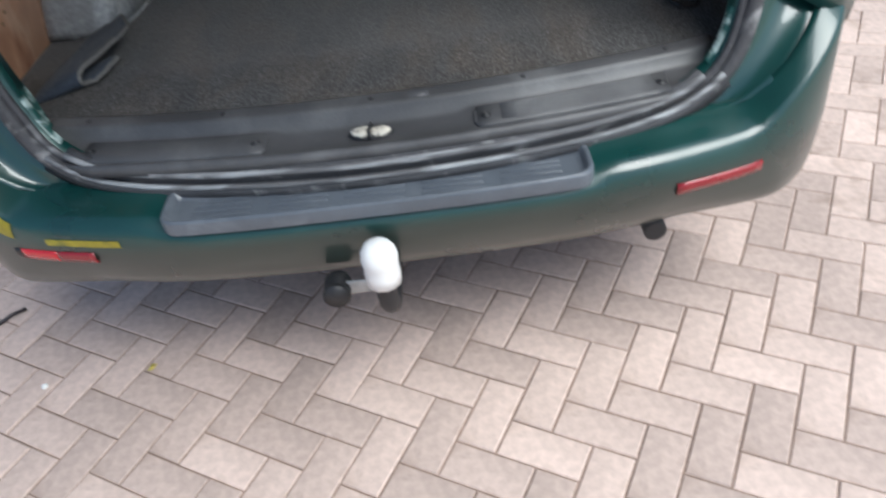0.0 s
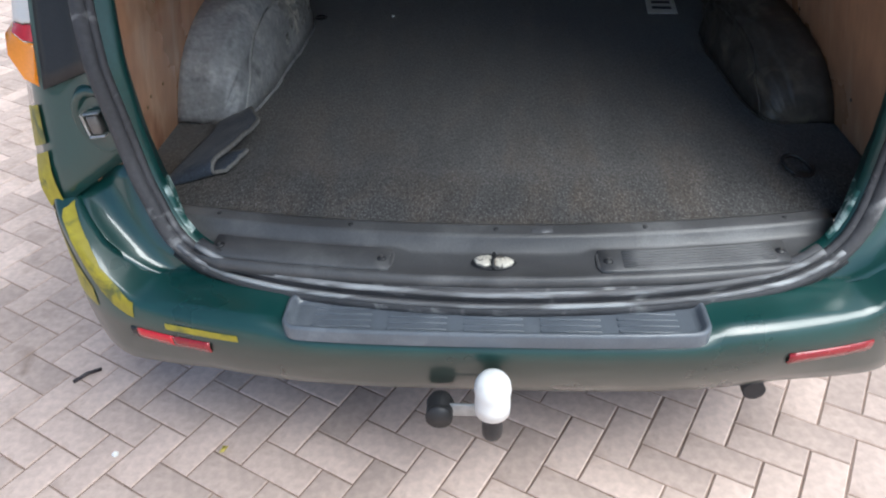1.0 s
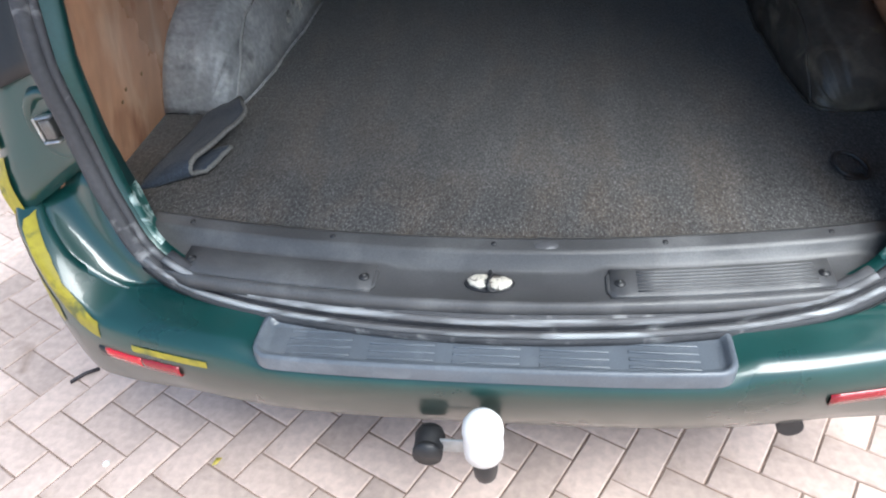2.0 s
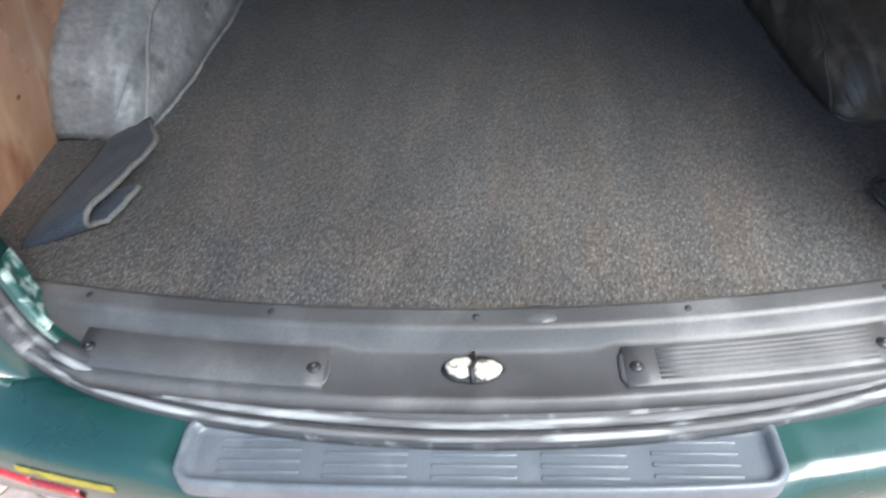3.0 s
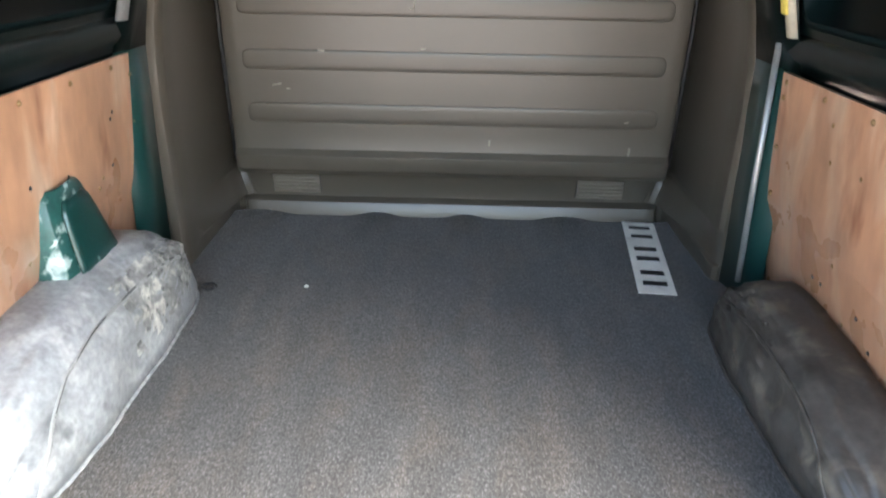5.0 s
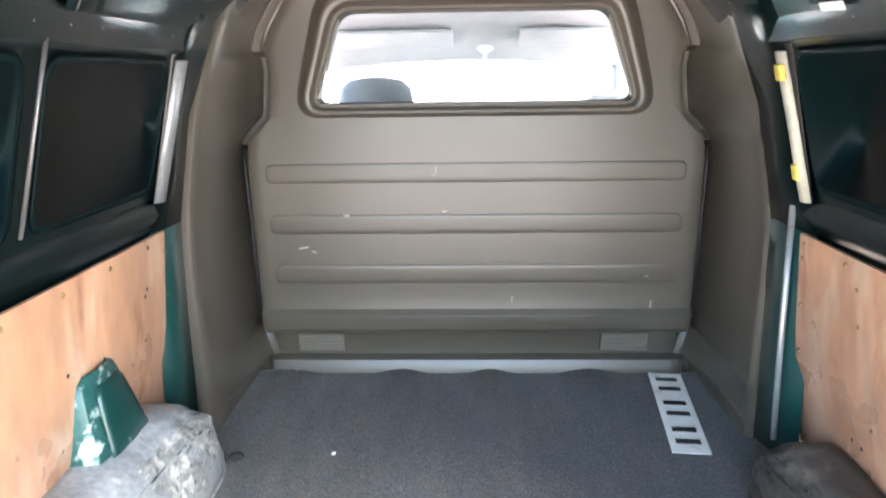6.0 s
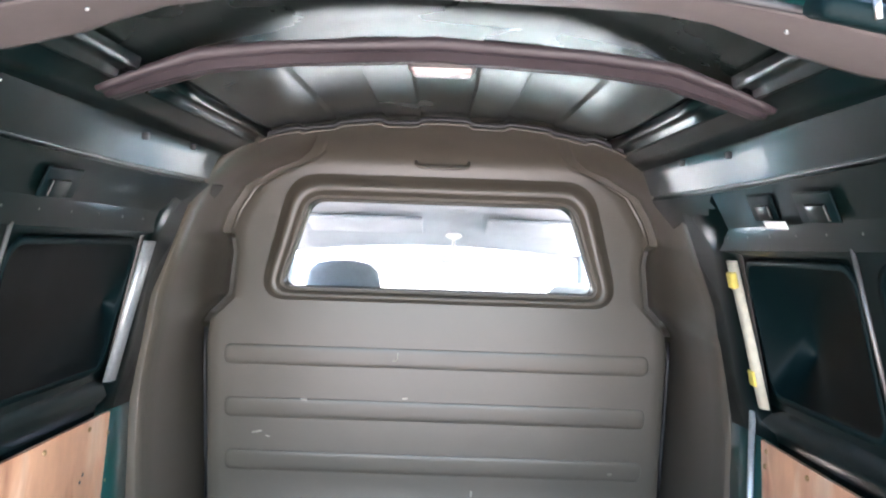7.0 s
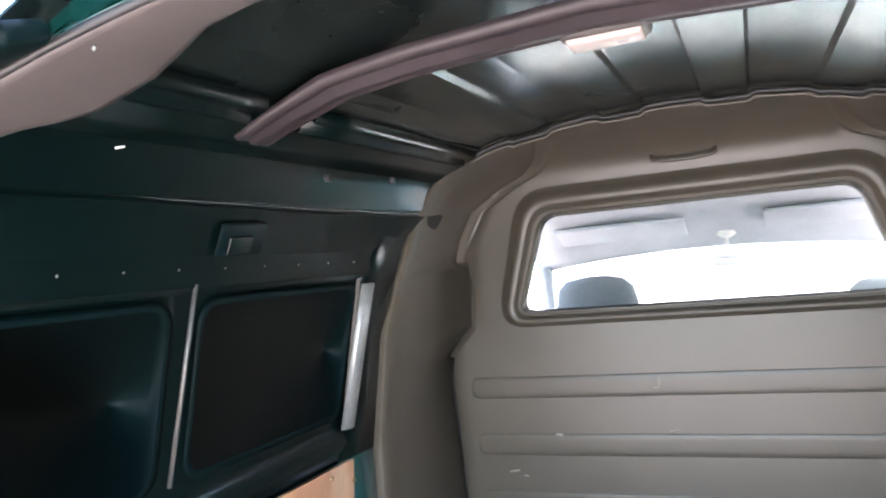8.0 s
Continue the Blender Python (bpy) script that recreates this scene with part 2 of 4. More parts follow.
    if thick:
        md = ob.modifiers.new("thickness", "SOLIDIFY")
        md.thickness, md.offset = thick, offset
    if bevel:
        md = ob.modifiers.new("edges", "BEVEL")
        md.width, md.segments, md.limit_method = bevel, 2, "ANGLE"
    return ob


def grid(rows, closed=False, skip=None, loop=False):
    """A sheet through rows of points. closed: each row is a ring. loop: the last row joins the first."""
    bm = bmesh.new()
    vs = [[bm.verts.new(p) for p in row] for row in rows]
    bm.verts.index_update()
    n = len(rows[0])
    for i in range(len(rows) - (0 if loop else 1)):
        a, b = vs[i], vs[(i + 1) % len(rows)]
        for j in range(n if closed else n - 1):
            if skip and skip(i, j):
                continue
            bm.faces.new((a[j], a[(j + 1) % n], b[(j + 1) % n], b[j]))
    return bm


def cap_ends(bm):
    bmesh.ops.holes_fill(bm, edges=[e for e in bm.edges if e.is_boundary], sides=0)
    return bm


def box(cx, cy, cz, sx, sy, sz, turn=None, edge=0.0, bm=None):
    bm = bm or bmesh.new()
    m = Matrix.Translation((cx, cy, cz)) @ (turn or Matrix.Identity(4)) @ Matrix.Diagonal((sx, sy, sz, 1))
    made = bmesh.ops.create_cube(bm, size=1, matrix=m)
    if edge:
        edges = list({e for v in made["verts"] for e in v.link_edges})
        bmesh.ops.bevel(bm, geom=edges, offset=edge, segments=2, affect="EDGES", profile=0.5)
    return bm


def smooth_line(pts, n):
    """n points along a Catmull-Rom curve through pts."""
    P = [Vector(p) for p in pts]
    P = [2 * P[0] - P[1]] + P + [2 * P[-1] - P[-2]]
    out = []
    for k in range(n):
        s = k / (n - 1) * (len(P) - 3)
        i = min(int(s), len(P) - 4)
        t = s - i
        a, b, c, d = P[i:i + 4]
        out.append(0.5 * (2 * b + (c - a) * t + (2 * a - 5 * b + 4 * c - d) * t * t + (3 * b - a - 3 * c + d) * t ** 3))
    return out


def tube(pts, radius, sides=8, squash=1.0, closed=False):
    """A tube along pts; its section is carried along without twisting."""
    P = [Vector(p) for p in pts]
    n, rows, a = len(P), [], None
    for i, p in enumerate(P):
        d = (P[(i + 1) % n] - P[i - 1]) if closed else (P[min(i + 1, n - 1)] - P[max(i - 1, 0)])
        d.normalize()
        if a is None:
            a = d.cross(Vector((0, 0, 1)) if abs(d.z) < 0.9 else Vector((0, 1, 0)))
        a = (a - d * a.dot(d)).normalized()
        b = a.cross(d)
        rows.append([p + a * radius * math.cos(2 * math.pi * k / sides) + b * radius * squash * math.sin(2 * math.pi * k / sides) for k in range(sides)])
    bm = grid(rows, closed=True, loop=closed)
    return bm if closed else cap_ends(bm)


def lathe(profile, cx, cy, cz, axis="z", sides=28):
    rows = []
    for r, h in profile:
        ring = []
        for k in range(sides):
            a = 2 * math.pi * k / sides
            u, v = max(r, 1e-4) * math.cos(a), max(r, 1e-4) * math.sin(a)
            ring.append({"z": (cx + u, cy + v, cz + h), "y": (cx + u, cy + h, cz + v), "x": (cx + h, cy + u, cz + v)}[axis])
        rows.append(ring)
    return cap_ends(grid(rows, closed=True))


def lerp(table, v):
    """A value from a table of (key, value), in a straight line between keys."""
    return float(np.interp(v, [a for a, _ in table], [b for _, b in table]))


def rounded(w, h, r, n=6):
    """A rounded rectangle about 0, as points (u, v)."""
    out = []
    for sx, sy, a0 in ((1, 1, 0), (-1, 1, 90), (-1, -1, 180), (1, -1, 270)):
        for k in range(n + 1):
            a = radians(a0 + 90 * k / n)
            out.append((sx * (w / 2 - r) + r * math.cos(a), sy * (h / 2 - r) + r * math.sin(a)))
    return out


def thing(name, label, category, kind="", group="", at=(0, 0, 0)):
    ob = new(name)
    ob.location = at
    return tagged(ob, label, category, group, kind)


# ---- ground ----
van = thing("van", "dark green panel van with its tailgate raised, standing on brick paving", "van")
bm = bmesh.new()
bmesh.ops.create_grid(bm, x_segments=2, y_segments=2, size=600, matrix=pose(0, 0, -0.014))
tagged(part("ground", bm, GROUND, smooth=False), "wide light paved yard round the van", "ground", kind="structure")

# ---- van: side walls and roof, as sections across the van ----
FLOOR = 0.73
CX = 0.012
WALL = [
    ("lower_wall", [(0.960, 0.60), (0.952, 0.73), (0.930, 0.82), (0.890, 1.10), (0.862, 1.395)]),
    ("window_ledge", [(0.862, 1.395), (0.838, 1.425), (0.830, 1.440), (0.830, 1.470), (0.842, 1.485)]),
    ("window_wall", [(0.842, 1.485), (0.838, 1.500), (0.742, 1.850), (0.722, 1.862)]),
    ("waist_rail", [(0.722, 1.862), (0.716, 1.880), (0.708, 1.900), (0.701, 1.915)]),
    ("pocket_wall", [(0.701, 1.915), (0.683, 1.945), (0.662, 1.980), (0.651, 1.998)]),
    ("cant_groove", [(0.651, 1.998), (0.656, 2.003), (0.656, 2.010), (0.647, 2.012)]),
    ("cant_rail", [(0.647, 2.012), (0.638, 2.036), (0.626, 2.066), (0.616, 2.087), (0.607, 2.093), (0.592, 2.092)]),
]
Y_CAB = 3.46


def rear_y(z, x=0.0):
    """The rear opening leans forward; its lower edge bows back in the middle."""
    return lerp([(0.60, 1.09), (0.70, 1.13), (0.9, 1.23), (1.2, 1.335), (2.15, 1.62)], z) + 0.20 * x * x * max(0.0, 1 - max(0.0, z - 0.7) / 0.4)


def draw_in(y, z):
    """The upper wall turns inward towards the bulkhead."""
    w = min(1.0, max(0.0, (z - 1.90) / 0.08))
    return w * (0.11 * max(0.0, y - 2.42) ** 1.4 - 0.02 * min(1.0, max(0.0, (y - 1.9) / 0.6)))


def body_rise(y, z):
    """The body's lines climb towards the rear, most at window height."""
    return 0.048 * (2.8 - y) * lerp([(1.20, 0.0), (1.39, 1.0), (1.93, 1.0), (2.05, 0.75), (2.09, 0.65)], z)


def cant_twist(y, z):
    """The cant rail leans in more towards the rear."""
    return 0.013 * min(1.0, max(0.0, (2.65 - y) / 0.55)) * (z - 2.050) / 0.075 if 2.011 < z < 2.0875 else 0.0


def side_wall(s):
    """One sheet; the pressing lines between its panels stay crisp."""
    points, breaks = [WALL[0][1][0]], []
    for _, profile in WALL:
        points += profile[1:]
        breaks.append(len(points) - 1)
    rows = []
    for f in (0.0, 0.12, 0.3, 0.46, 0.5, 0.54, 0.58, 0.62, 0.66, 0.70, 0.76, 0.85, 1.0):
        row = []
        for x, z in points:
            y = (rear_y(z, 0.75) + 0.06) * (1 - f) + (Y_CAB if z < 1.80 else 3.06) * f
            row.append((CX + s * (x - draw_in(min(y, 2.95), z) - cant_twist(y, z)), y, z + body_rise(min(y, 2.95), z)))
        rows.append(row)
    bm = grid(rows)
    bm.verts.ensure_lookup_table()
    n = len(points)
    for e in bm.edges:
        a, b = (v.index for v in e.verts)
        if a % n == b % n and a % n in breaks:
            e.smooth = False
    return bm


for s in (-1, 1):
    part("side_wall", side_wall(s), GREEN_SHADED, van, "dark green inner side wall with pressed rails, darkened for shade")


def roof_z(x):
    return lerp([(0, 2.215), (0.2, 2.209), (0.37, 2.190), (0.46, 2.166), (0.52, 2.140), (0.59, 2.086)], abs(x - CX))


RIBS = (-0.348, -0.107, 0.135, 0.378)
xs = []
for c in (-0.50, -0.47, -0.44):
    xs.append((c, 0))
for i, c in enumerate(RIBS):
    xs += [(c - 0.056, 0), (c - 0.048, 1), (c + 0.048, 1), (c + 0.056, 0)]
    if i < 3:
        xs += [(c + 0.10, 0), (c + 0.14, 0)]
for c in (0.47, 0.50):
    xs.append((c, 0))
rows = [[(CX + x, y, roof_z(x + CX) - 0.009 * r * (y > 2.21) + 0.036 * min(0.95, 3.05 - min(y, 3.05)) * (1 - (x / 0.5) ** 2)) for x, r in xs] for y in (1.60, 1.75, 1.9, 2.06, 2.10, 2.18, 2.22, 2.5, 2.8, 3.3)]
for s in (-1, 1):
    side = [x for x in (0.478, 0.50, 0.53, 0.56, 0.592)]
    part("roof_side", grid([[(CX + s * x, y, roof_z(CX + x) - 0.004 + body_rise(y, 2.09) * (x - 0.478) / 0.114) for x in side] for y in (1.62, 2.0, 2.5, 3.0, 3.2)]), GREEN_SHADED, van, "roof edge outside the channel, in the shaded dark green", thick=0.002, offset=1)
part("roof_front", grid(rows[:5]), ROOF_FRONT, van, "smooth dark green roof skin behind the header", smooth=False, thick=0.003, offset=1)
part("roof_panel", grid(rows[4:]), ROOF, van, "ribbed bare metal roof skin", smooth=False, thick=0.003, offset=1)

# ---- bulkhead ----
BX = 0.022
XW = [(0.6, 0.828), (0.73, 0.830), (1.30, 0.838), (1.45, 0.826), (1.55, 0.808), (1.70, 0.778), (1.85, 0.728), (1.95, 0.690), (2.057, 0.630), (2.12, 0.570), (2.16, 0.49), (2.20, 0.40), (2.24, 0.36)]
YW = [(0.6, 3.32), (0.890, 3.325), (0.915, 3.40), (1.520, 3.405), (1.545, 3.36), (1.575, 3.395), (1.828, 3.40), (1.848, 3.312), (1.95, 3.305), (2.07, 3.301), (2.14, 3.26), (2.18, 3.18), (2.21, 3.08), (2.24, 3.03)]
YF = [(0.6, 2.85), (1.7, 2.87), (2.05, 2.93), (2.16, 3.02), (2.24, 3.06)]
XC = [(0.6, 0.726), (0.784, 0.726), (0.792, 0.694), (0.888, 0.722), (0.90, 0.737), (1.50, 0.752), (1.57, 0.742), (1.64, 0.675), (1.78, 0.660), (1.86, 0.672), (1.92, 0.650), (2.00, 0.60), (2.06, 0.50), (2.10, 0.40), (2.24, 0.30)]
YC = [(0.6, 3.28), (0.735, 3.285), (0.784, 3.298), (0.79, 3.340), (0.893, 3.318), (0.897, 3.276), (0.915, 3.262), (0.965, 3.258), (0.985, 3.275), (1.55, 3.285), (1.95, 3.300), (2.08, 3.295), (2.14, 3.26), (2.18, 3.18), (2.21, 3.08), (2.24, 3.03)]
YB = [(0.6, 3.33), (0.89, 3.35), (0.91, 3.50), (1.52, 3.52), (1.545, 3.36), (1.575, 3.395), (1.828, 3.40), (1.848, 3.312), (1.95, 3.305), (2.07, 3.301), (2.14, 3.26), (2.18, 3.18), (2.21, 3.08), (2.24, 3.03)]
WIN = [(1.680, 0.508), (1.963, 0.415)]


def bulk_row(z):
    xw, yf, xc, yc, yb, yw = (lerp(t, z) for t in (XW, YF, XC, YC, YB, YW))
    lip = lerp([(0.6, 0.036), (1.6, 0.030), (2.0, 0.012), (2.24, 0.008)], z)
    half = [(xw + 0.016, yf + 0.06), (xw + 0.006, yf + 0.010), (xw - 0.004, yf), (xw - lip, yf - 0.002), (xw - lip - 0.008, yf + 0.010), (xw - lip - 0.012, yf + 0.035)]
    xi = xw - lip - 0.012
    hug = lerp([(0.6, 1.4), (1.50, 1.5), (1.575, 2.8), (1.828, 3.0), (1.848, 0.8), (2.24, 0.9)], z)
    for f in (0.12, 0.25, 0.4, 0.55, 0.7, 0.82, 0.92):
        half.append((xi + (xc + 0.040 - xi) * f ** hug, yf + 0.035 + (yw - yf - 0.035) * f))
    half += [(xc + 0.036, yw), (xc + 0.035, (yw + yb) / 2), (xc + 0.034, yb), (xc + 0.010, yb), (xc + 0.004, (yb + yc) / 2), (xc - 0.004, yc + 0.006), (xc - 0.018, yc), (xc - 0.05, yc)]
    edge = lerp(WIN, z)
    for f in (1.0, 0.5, 0.0):
        half.append((edge * f if f < 1 else min(edge, xc - 0.06), yc))
    left = [(BX - x, y, z) for x, y in half]
    right = [(BX + x + 0.016 * min(1.0, max(0.0, (x - xc - 0.05) / 0.03)), y, z) for x, y in half[:-1]]
    return left + right[::-1]


zs = [0.70, 0.73, 0.784, 0.792, 0.84, 0.892, 0.898, 0.904, 0.914, 0.94, 0.965, 0.985, 1.05, 1.15, 1.25, 1.35, 1.45, 1.50, 1.525, 1.545, 1.56, 1.575, 1.60, 1.61, 1.64, 1.680, 1.72, 1.78, 1.80, 1.828, 1.838, 1.848, 1.86, 1.88, 1.92, 1.963, 2.0, 2.03, 2.06, 2.09, 2.12, 2.15, 2.18, 2.21, 2.24]
w0, w1 = zs.index(1.680), zs.index(1.963)
nrow = len(bulk_row(1.0))
mid = nrow // 2
bulkhead = part("bulkhead", grid([bulk_row(z) for z in zs], skip=lambda i, j: w0 <= i < w1 and mid - 2 <= j < mid + 2), TAUPE, van, "taupe moulded plastic bulkhead with a wide window", bevel=0.005)

gap = []
for x in np.linspace(-0.50, 0.54, 80):
    on_rib = min(abs(x - CX - c) for c in RIBS) < 0.054
    gap.append((x, 3.045 - 0.35 * max(0.0, abs(x - CX) - 0.40), roof_z(x) - (0.020 if on_rib else 0.011)))
part("roof_gap_shade", tube(gap, 0.0085, 6), BLACK, bulkhead, "black strip for the shaded gap along the bulkhead's top edge")
lip = [(x, y - 0.010, z - 0.013) for x, y, z in gap]
part("top_seam", tube(lip, 0.005, 6), TAUPE, bulkhead, "uneven moulded top lip")

for s in (-1, 1):
    part("groove_shade", tube([(BX + s * (lerp(XC, z) + 0.022), 3.350, z) for z in (0.92, 1.1, 1.3, 1.45, 1.53)], 0.007, 8), BLACK, bulkhead, "dark strip painting the shade in the moulded groove")

# window surround: a rounded trapezoid swept with a stepped section
def trapezoid(grow, n=7):
    zb, zt = 1.680 - grow * (0.55 if grow > 0 else 1), 1.963 + grow
    hb, ht = 0.510 + grow * 0.95, 0.417 + grow * 0.80
    r = 0.045 + grow * 0.6
    corners = [(hb, zb), (ht, zt), (-ht, zt), (-hb, zb)]
    out = []
    for i, (x, z) in enumerate(corners):
        p, a, b = Vector((x, z)), Vector(corners[i - 1]), Vector(corners[(i + 1) % 4])
        u, v = (a - p).normalized(), (b - p).normalized()
        for k in range(n + 1):
            t = k / n
            q = (p + u * r) * (1 - t) ** 2 + p * 2 * t * (1 - t) + (p + v * r) * t * t
            out.append(q)
    return out


rows = []
for grow, dy in ((-0.004, 0.036), (0.0, 0.030), (0.002, 0.012), (0.006, 0.000), (0.011, -0.003), (0.014, 0.001), (0.018, 0.000), (0.026, -0.011), (0.036, -0.017), (0.048, -0.018), (0.058, -0.014), (0.068, -0.007), (0.076, 0.000), (0.086, 0.004)):
    rows.append([(BX + q.x, 3.288 + dy, q.y) for q in trapezoid(grow)])
part("window_surround", grid(rows, closed=True), TAUPE, bulkhead, "broad rounded moulded window surround")
pane_ring = [(BX + q.x, 3.318, q.y) for q in trapezoid(-0.002)]
bm = bmesh.new()
bm.faces.new([bm.verts.new(p) for p in pane_ring])
pane = part("window_pane", bm, PANE, bulkhead, "clear glass pane", smooth=False, thick=0.003)
pane.visible_shadow = False
for zc, hw in ((1.457, 0.690), (1.284, 0.685), (1.110, 0.680)):
    ring = rounded(2 * hw, 0.066, 0.024)
    rows = [[(BX + u * k, lerp(YC, zc) + d, zc + v * k2) for u, v in ring] for k, k2, d in ((1.0, 1.0, 0.002), (0.999, 0.97, -0.0008), (0.994, 0.88, -0.0018), (0.97, 0.5, -0.0022), (0.95, 0.2, -0.0023))]
    part("pressed_rib", cap_ends(grid(rows, closed=True)), TAUPE, bulkhead)
for xc in (-0.523, 0.548):
    tilt = pose(0, 0, 0, 12)
    part("vent", box(xc, 3.330, 0.842, 0.172, 0.006, 0.066, tilt, edge=0.002), VENT, bulkhead, "small louvred vent")
    for k in range(5):
        part("louvre", box(xc, 3.3305 - 0.0033 * k, 0.814 + 0.0142 * k, 0.164, 0.014, 0.0058, pose(0, 0, 0, 34), 0.0020), LOUVRE, bulkhead)
part("grip", tube(smooth_line([(BX - 0.085, 3.285, 2.098), (BX - 0.075, 3.272, 2.083), (BX, 3.268, 2.078), (BX + 0.075, 3.272, 2.083), (BX + 0.085, 3.285, 2.098)], 14), 0.006), TAUPE, bulkhead, "moulded lip")

for x, z, w, h in ((-0.103, 1.466, 0.005, 0.034), (-0.112, 1.450, 0.022, 0.004), (-0.404, 1.316, 0.030, 0.010), (-0.076, 1.327, 0.024, 0.007), (-0.555, 1.204, 0.045, 0.008), (-0.52, 1.19, 0.02, 0.006), (0.149, 1.02, 0.010, 0.030), (0.62, 1.0, 0.010, 0.040), (0.60, 1.10, 0.02, 0.006)):
    part("scratch", box(x, lerp(YC, z) - 0.0015 - (0.006 if abs(z - 1.457) < 0.03 or abs(z - 1.284) < 0.034 else 0) * 0.5, z, w * 0.7, 0.003, h * 0.7, pose(0, 0, 0, 0, (x * 700) % 30 - 12, 0), 0.001), SCRATCH, bulkhead, "pale scratch")

# ---- floor ----
rows = []
for f in (0, 0.125, 0.25, 0.375, 0.5, 0.625, 0.75, 0.875, 0.97, 0.985, 0.997, 1.0):
    rows.append([(x, 1.285 + 0.14 * x * x + (3.294 - 1.285 - 0.14 * x * x) * f, FLOOR + (0.016 * (f - 0.97) / 0.03 * max(0.0, math.sin(x * 17 + 0.8 * math.sin(5 * x))) if f > 0.96 else 0)) for x in np.linspace(-0.922, 0.934, 61)])
carpet = part("carpet", grid(rows), CARPET, None, thick=0.008, offset=1)
tagged(carpet, "worn dark grey felt carpet flecked with lint, on the load floor", "carpet")
part("load_floor", box(0.006, 2.42, 0.70, 1.88, 2.00, 0.036), BLACK, van)


# ---- wheel arch covers ----
def arch(s, yc, span, blunt, mat, label, creased, tall=0.275, deep=0.188, flare=0.0, lean=0.0):
    def height(y):
        u = min(1.0, abs((y - yc) / span))
        return tall * (1 - u ** blunt) ** (1 / 2.4) * (1 + lean * (y - yc) / span)
    rows = []
    for y in [yc - span * math.cos(math.pi * k / 84) for k in range(85)]:
        h = max(height(y), 0.002)
        inner = deep * (0.35 + 0.65 * min(1.0, h / tall) ** 0.45) * (1 + flare * (y - yc) / span)
        row = []
        for k in range(33):
            a = radians(90 * k / 32)
            u, v = math.cos(a) ** 0.55, math.sin(a) ** 0.62
            wob = 0.010 * noise.noise((y * 7, k * 0.18, s * 3.0)) + 0.005 * noise.noise((y * 17, k * 0.40, s))
            crease = max(0.0, 1 - abs(y - creased) / 0.20) * max(0.0, 1 - abs(k - 15) / 14)
            wob += crease * 0.022 * (0.5 - abs(noise.noise((y * 34 + k * 0.30, k * 0.36 - y * 14, 4.0 * s))) * 2)
            row.append((CX * 0.5 + s * (0.874 + 0.045 * (1 - u) * (1 - h / tall) - inner * u - wob), y, FLOOR + 0.009 + h * v + wob * 0.6))
        rows.append(row)
    cover = part("wheel_arch_cover", grid(rows), mat, van, label, thick=0.003, offset=0)
    for d in (-0.55, 0.55):
        seam = []
        for j in range(60):
            i = 11 + 55 * j / 59
            k = lerp([(11, 0.2), (15, 3.4), (19, 7.2), (26, 12.6), (34, 14.0), (42, 14.0), (54, 12.6), (66, 11.0)], i) + d * (0.45 if i > 20 else 0.25)
            i0, k0 = int(i), int(k)
            p = Vector(rows[i0][k0]) * (1 - k + k0) + Vector(rows[i0][k0 + 1]) * (k - k0)
            q = Vector(rows[i0 + 1][k0]) * (1 - k + k0) + Vector(rows[i0 + 1][k0 + 1]) * (k - k0)
            seam.append(p.lerp(q, i - i0) + Vector((-s * 0.002, 0, 0.002)))
        part("seam", tube(seam, 0.0032, 6), SEAM if s < 0 else mat, cover, "raised stitched seam")
    groove = [(Vector(a) + Vector((-s * 0.0008, 0, 0.0008))) for a in seam]
    part("seam_groove", tube([q + Vector((0, 0.0035, -0.001)) for q in groove], 0.0026, 6), BLACK if s < 0 else mat, cover)
    rng = random.Random(3 + s)
    bm = bmesh.new()
    lift = {}
    for i in range(42, 68):
        for k in range(2, 19):
            edge = min(i - 42, 67 - i, k - 2, 18 - k)
            if edge < 2 and rng.random() < 0.45:
                continue
            quad = []
            for a, b in ((i, k), (i + 1, k), (i + 1, k + 1), (i, k + 1)):
                if (a, b) not in lift:
                    out = Vector((-s * 0.7, 0.2, 0.6)) * (0.0012 + 0.011 * abs(noise.noise((a * 0.55, b * 0.33 + a * 0.2, 7.0))))
                    lift[a, b] = bm.verts.new(Vector(rows[a][b]) + out)
                quad.append(lift[a, b])
            bm.faces.new(quad)
    part("creased_patch", bm, SCUFFED if s < 0 else mat, cover, "creased and scuffed patch")
    hem = [Vector(r[0]) + Vector((-s * 0.002, 0, 0.001)) for r in rows]
    part("hem", tube([h + Vector((-s * 0.004 * abs(noise.noise((h.y * 21, 3.0, s))), 0, 0)) for h in hem], 0.0048, 6), mat, cover, "thick turned hem")


arch(-1, 2.270, 0.460, 3.6, HIDE, "scuffed grey leatherette wheel arch cover with a raised seam", 2.56, deep=0.192, flare=0.09)
arch(1, 2.215, 0.400, 3.2, HIDE_DARK, "stained brown leatherette wheel arch cover, darkened as the shaded side", 2.45, 0.200, deep=0.168, lean=0.10)


# ---- plywood linings ----
LEAN = [(0.735, 0.920), (0.90, 0.888), (1.10, 0.852), (1.4, 0.832), (1.5, 0.828)]


def ply(s, y0, y1):
    def top(y):
        return 1.395 + 0.06 * (2.8 - y) / 1.3
    rows = []
    for f in np.linspace(0, 1, 15):
        row = []
        for z in np.linspace(FLOOR + 0.010, top(y0 + (y1 - y0) * f), 9):
            start = max(1.24, rear_y(z, 0.75) + 0.045)
            row.append((CX * 0.5 + s * lerp(LEAN, z), start + (y1 - start) * f, z))
        rows.append(row)
    p = part("plywood_panel", grid(rows), PLY, van, "varnished plywood side lining with old screw holes", smooth=False, thick=0.009, offset=s)
    rng = random.Random(5 + s)
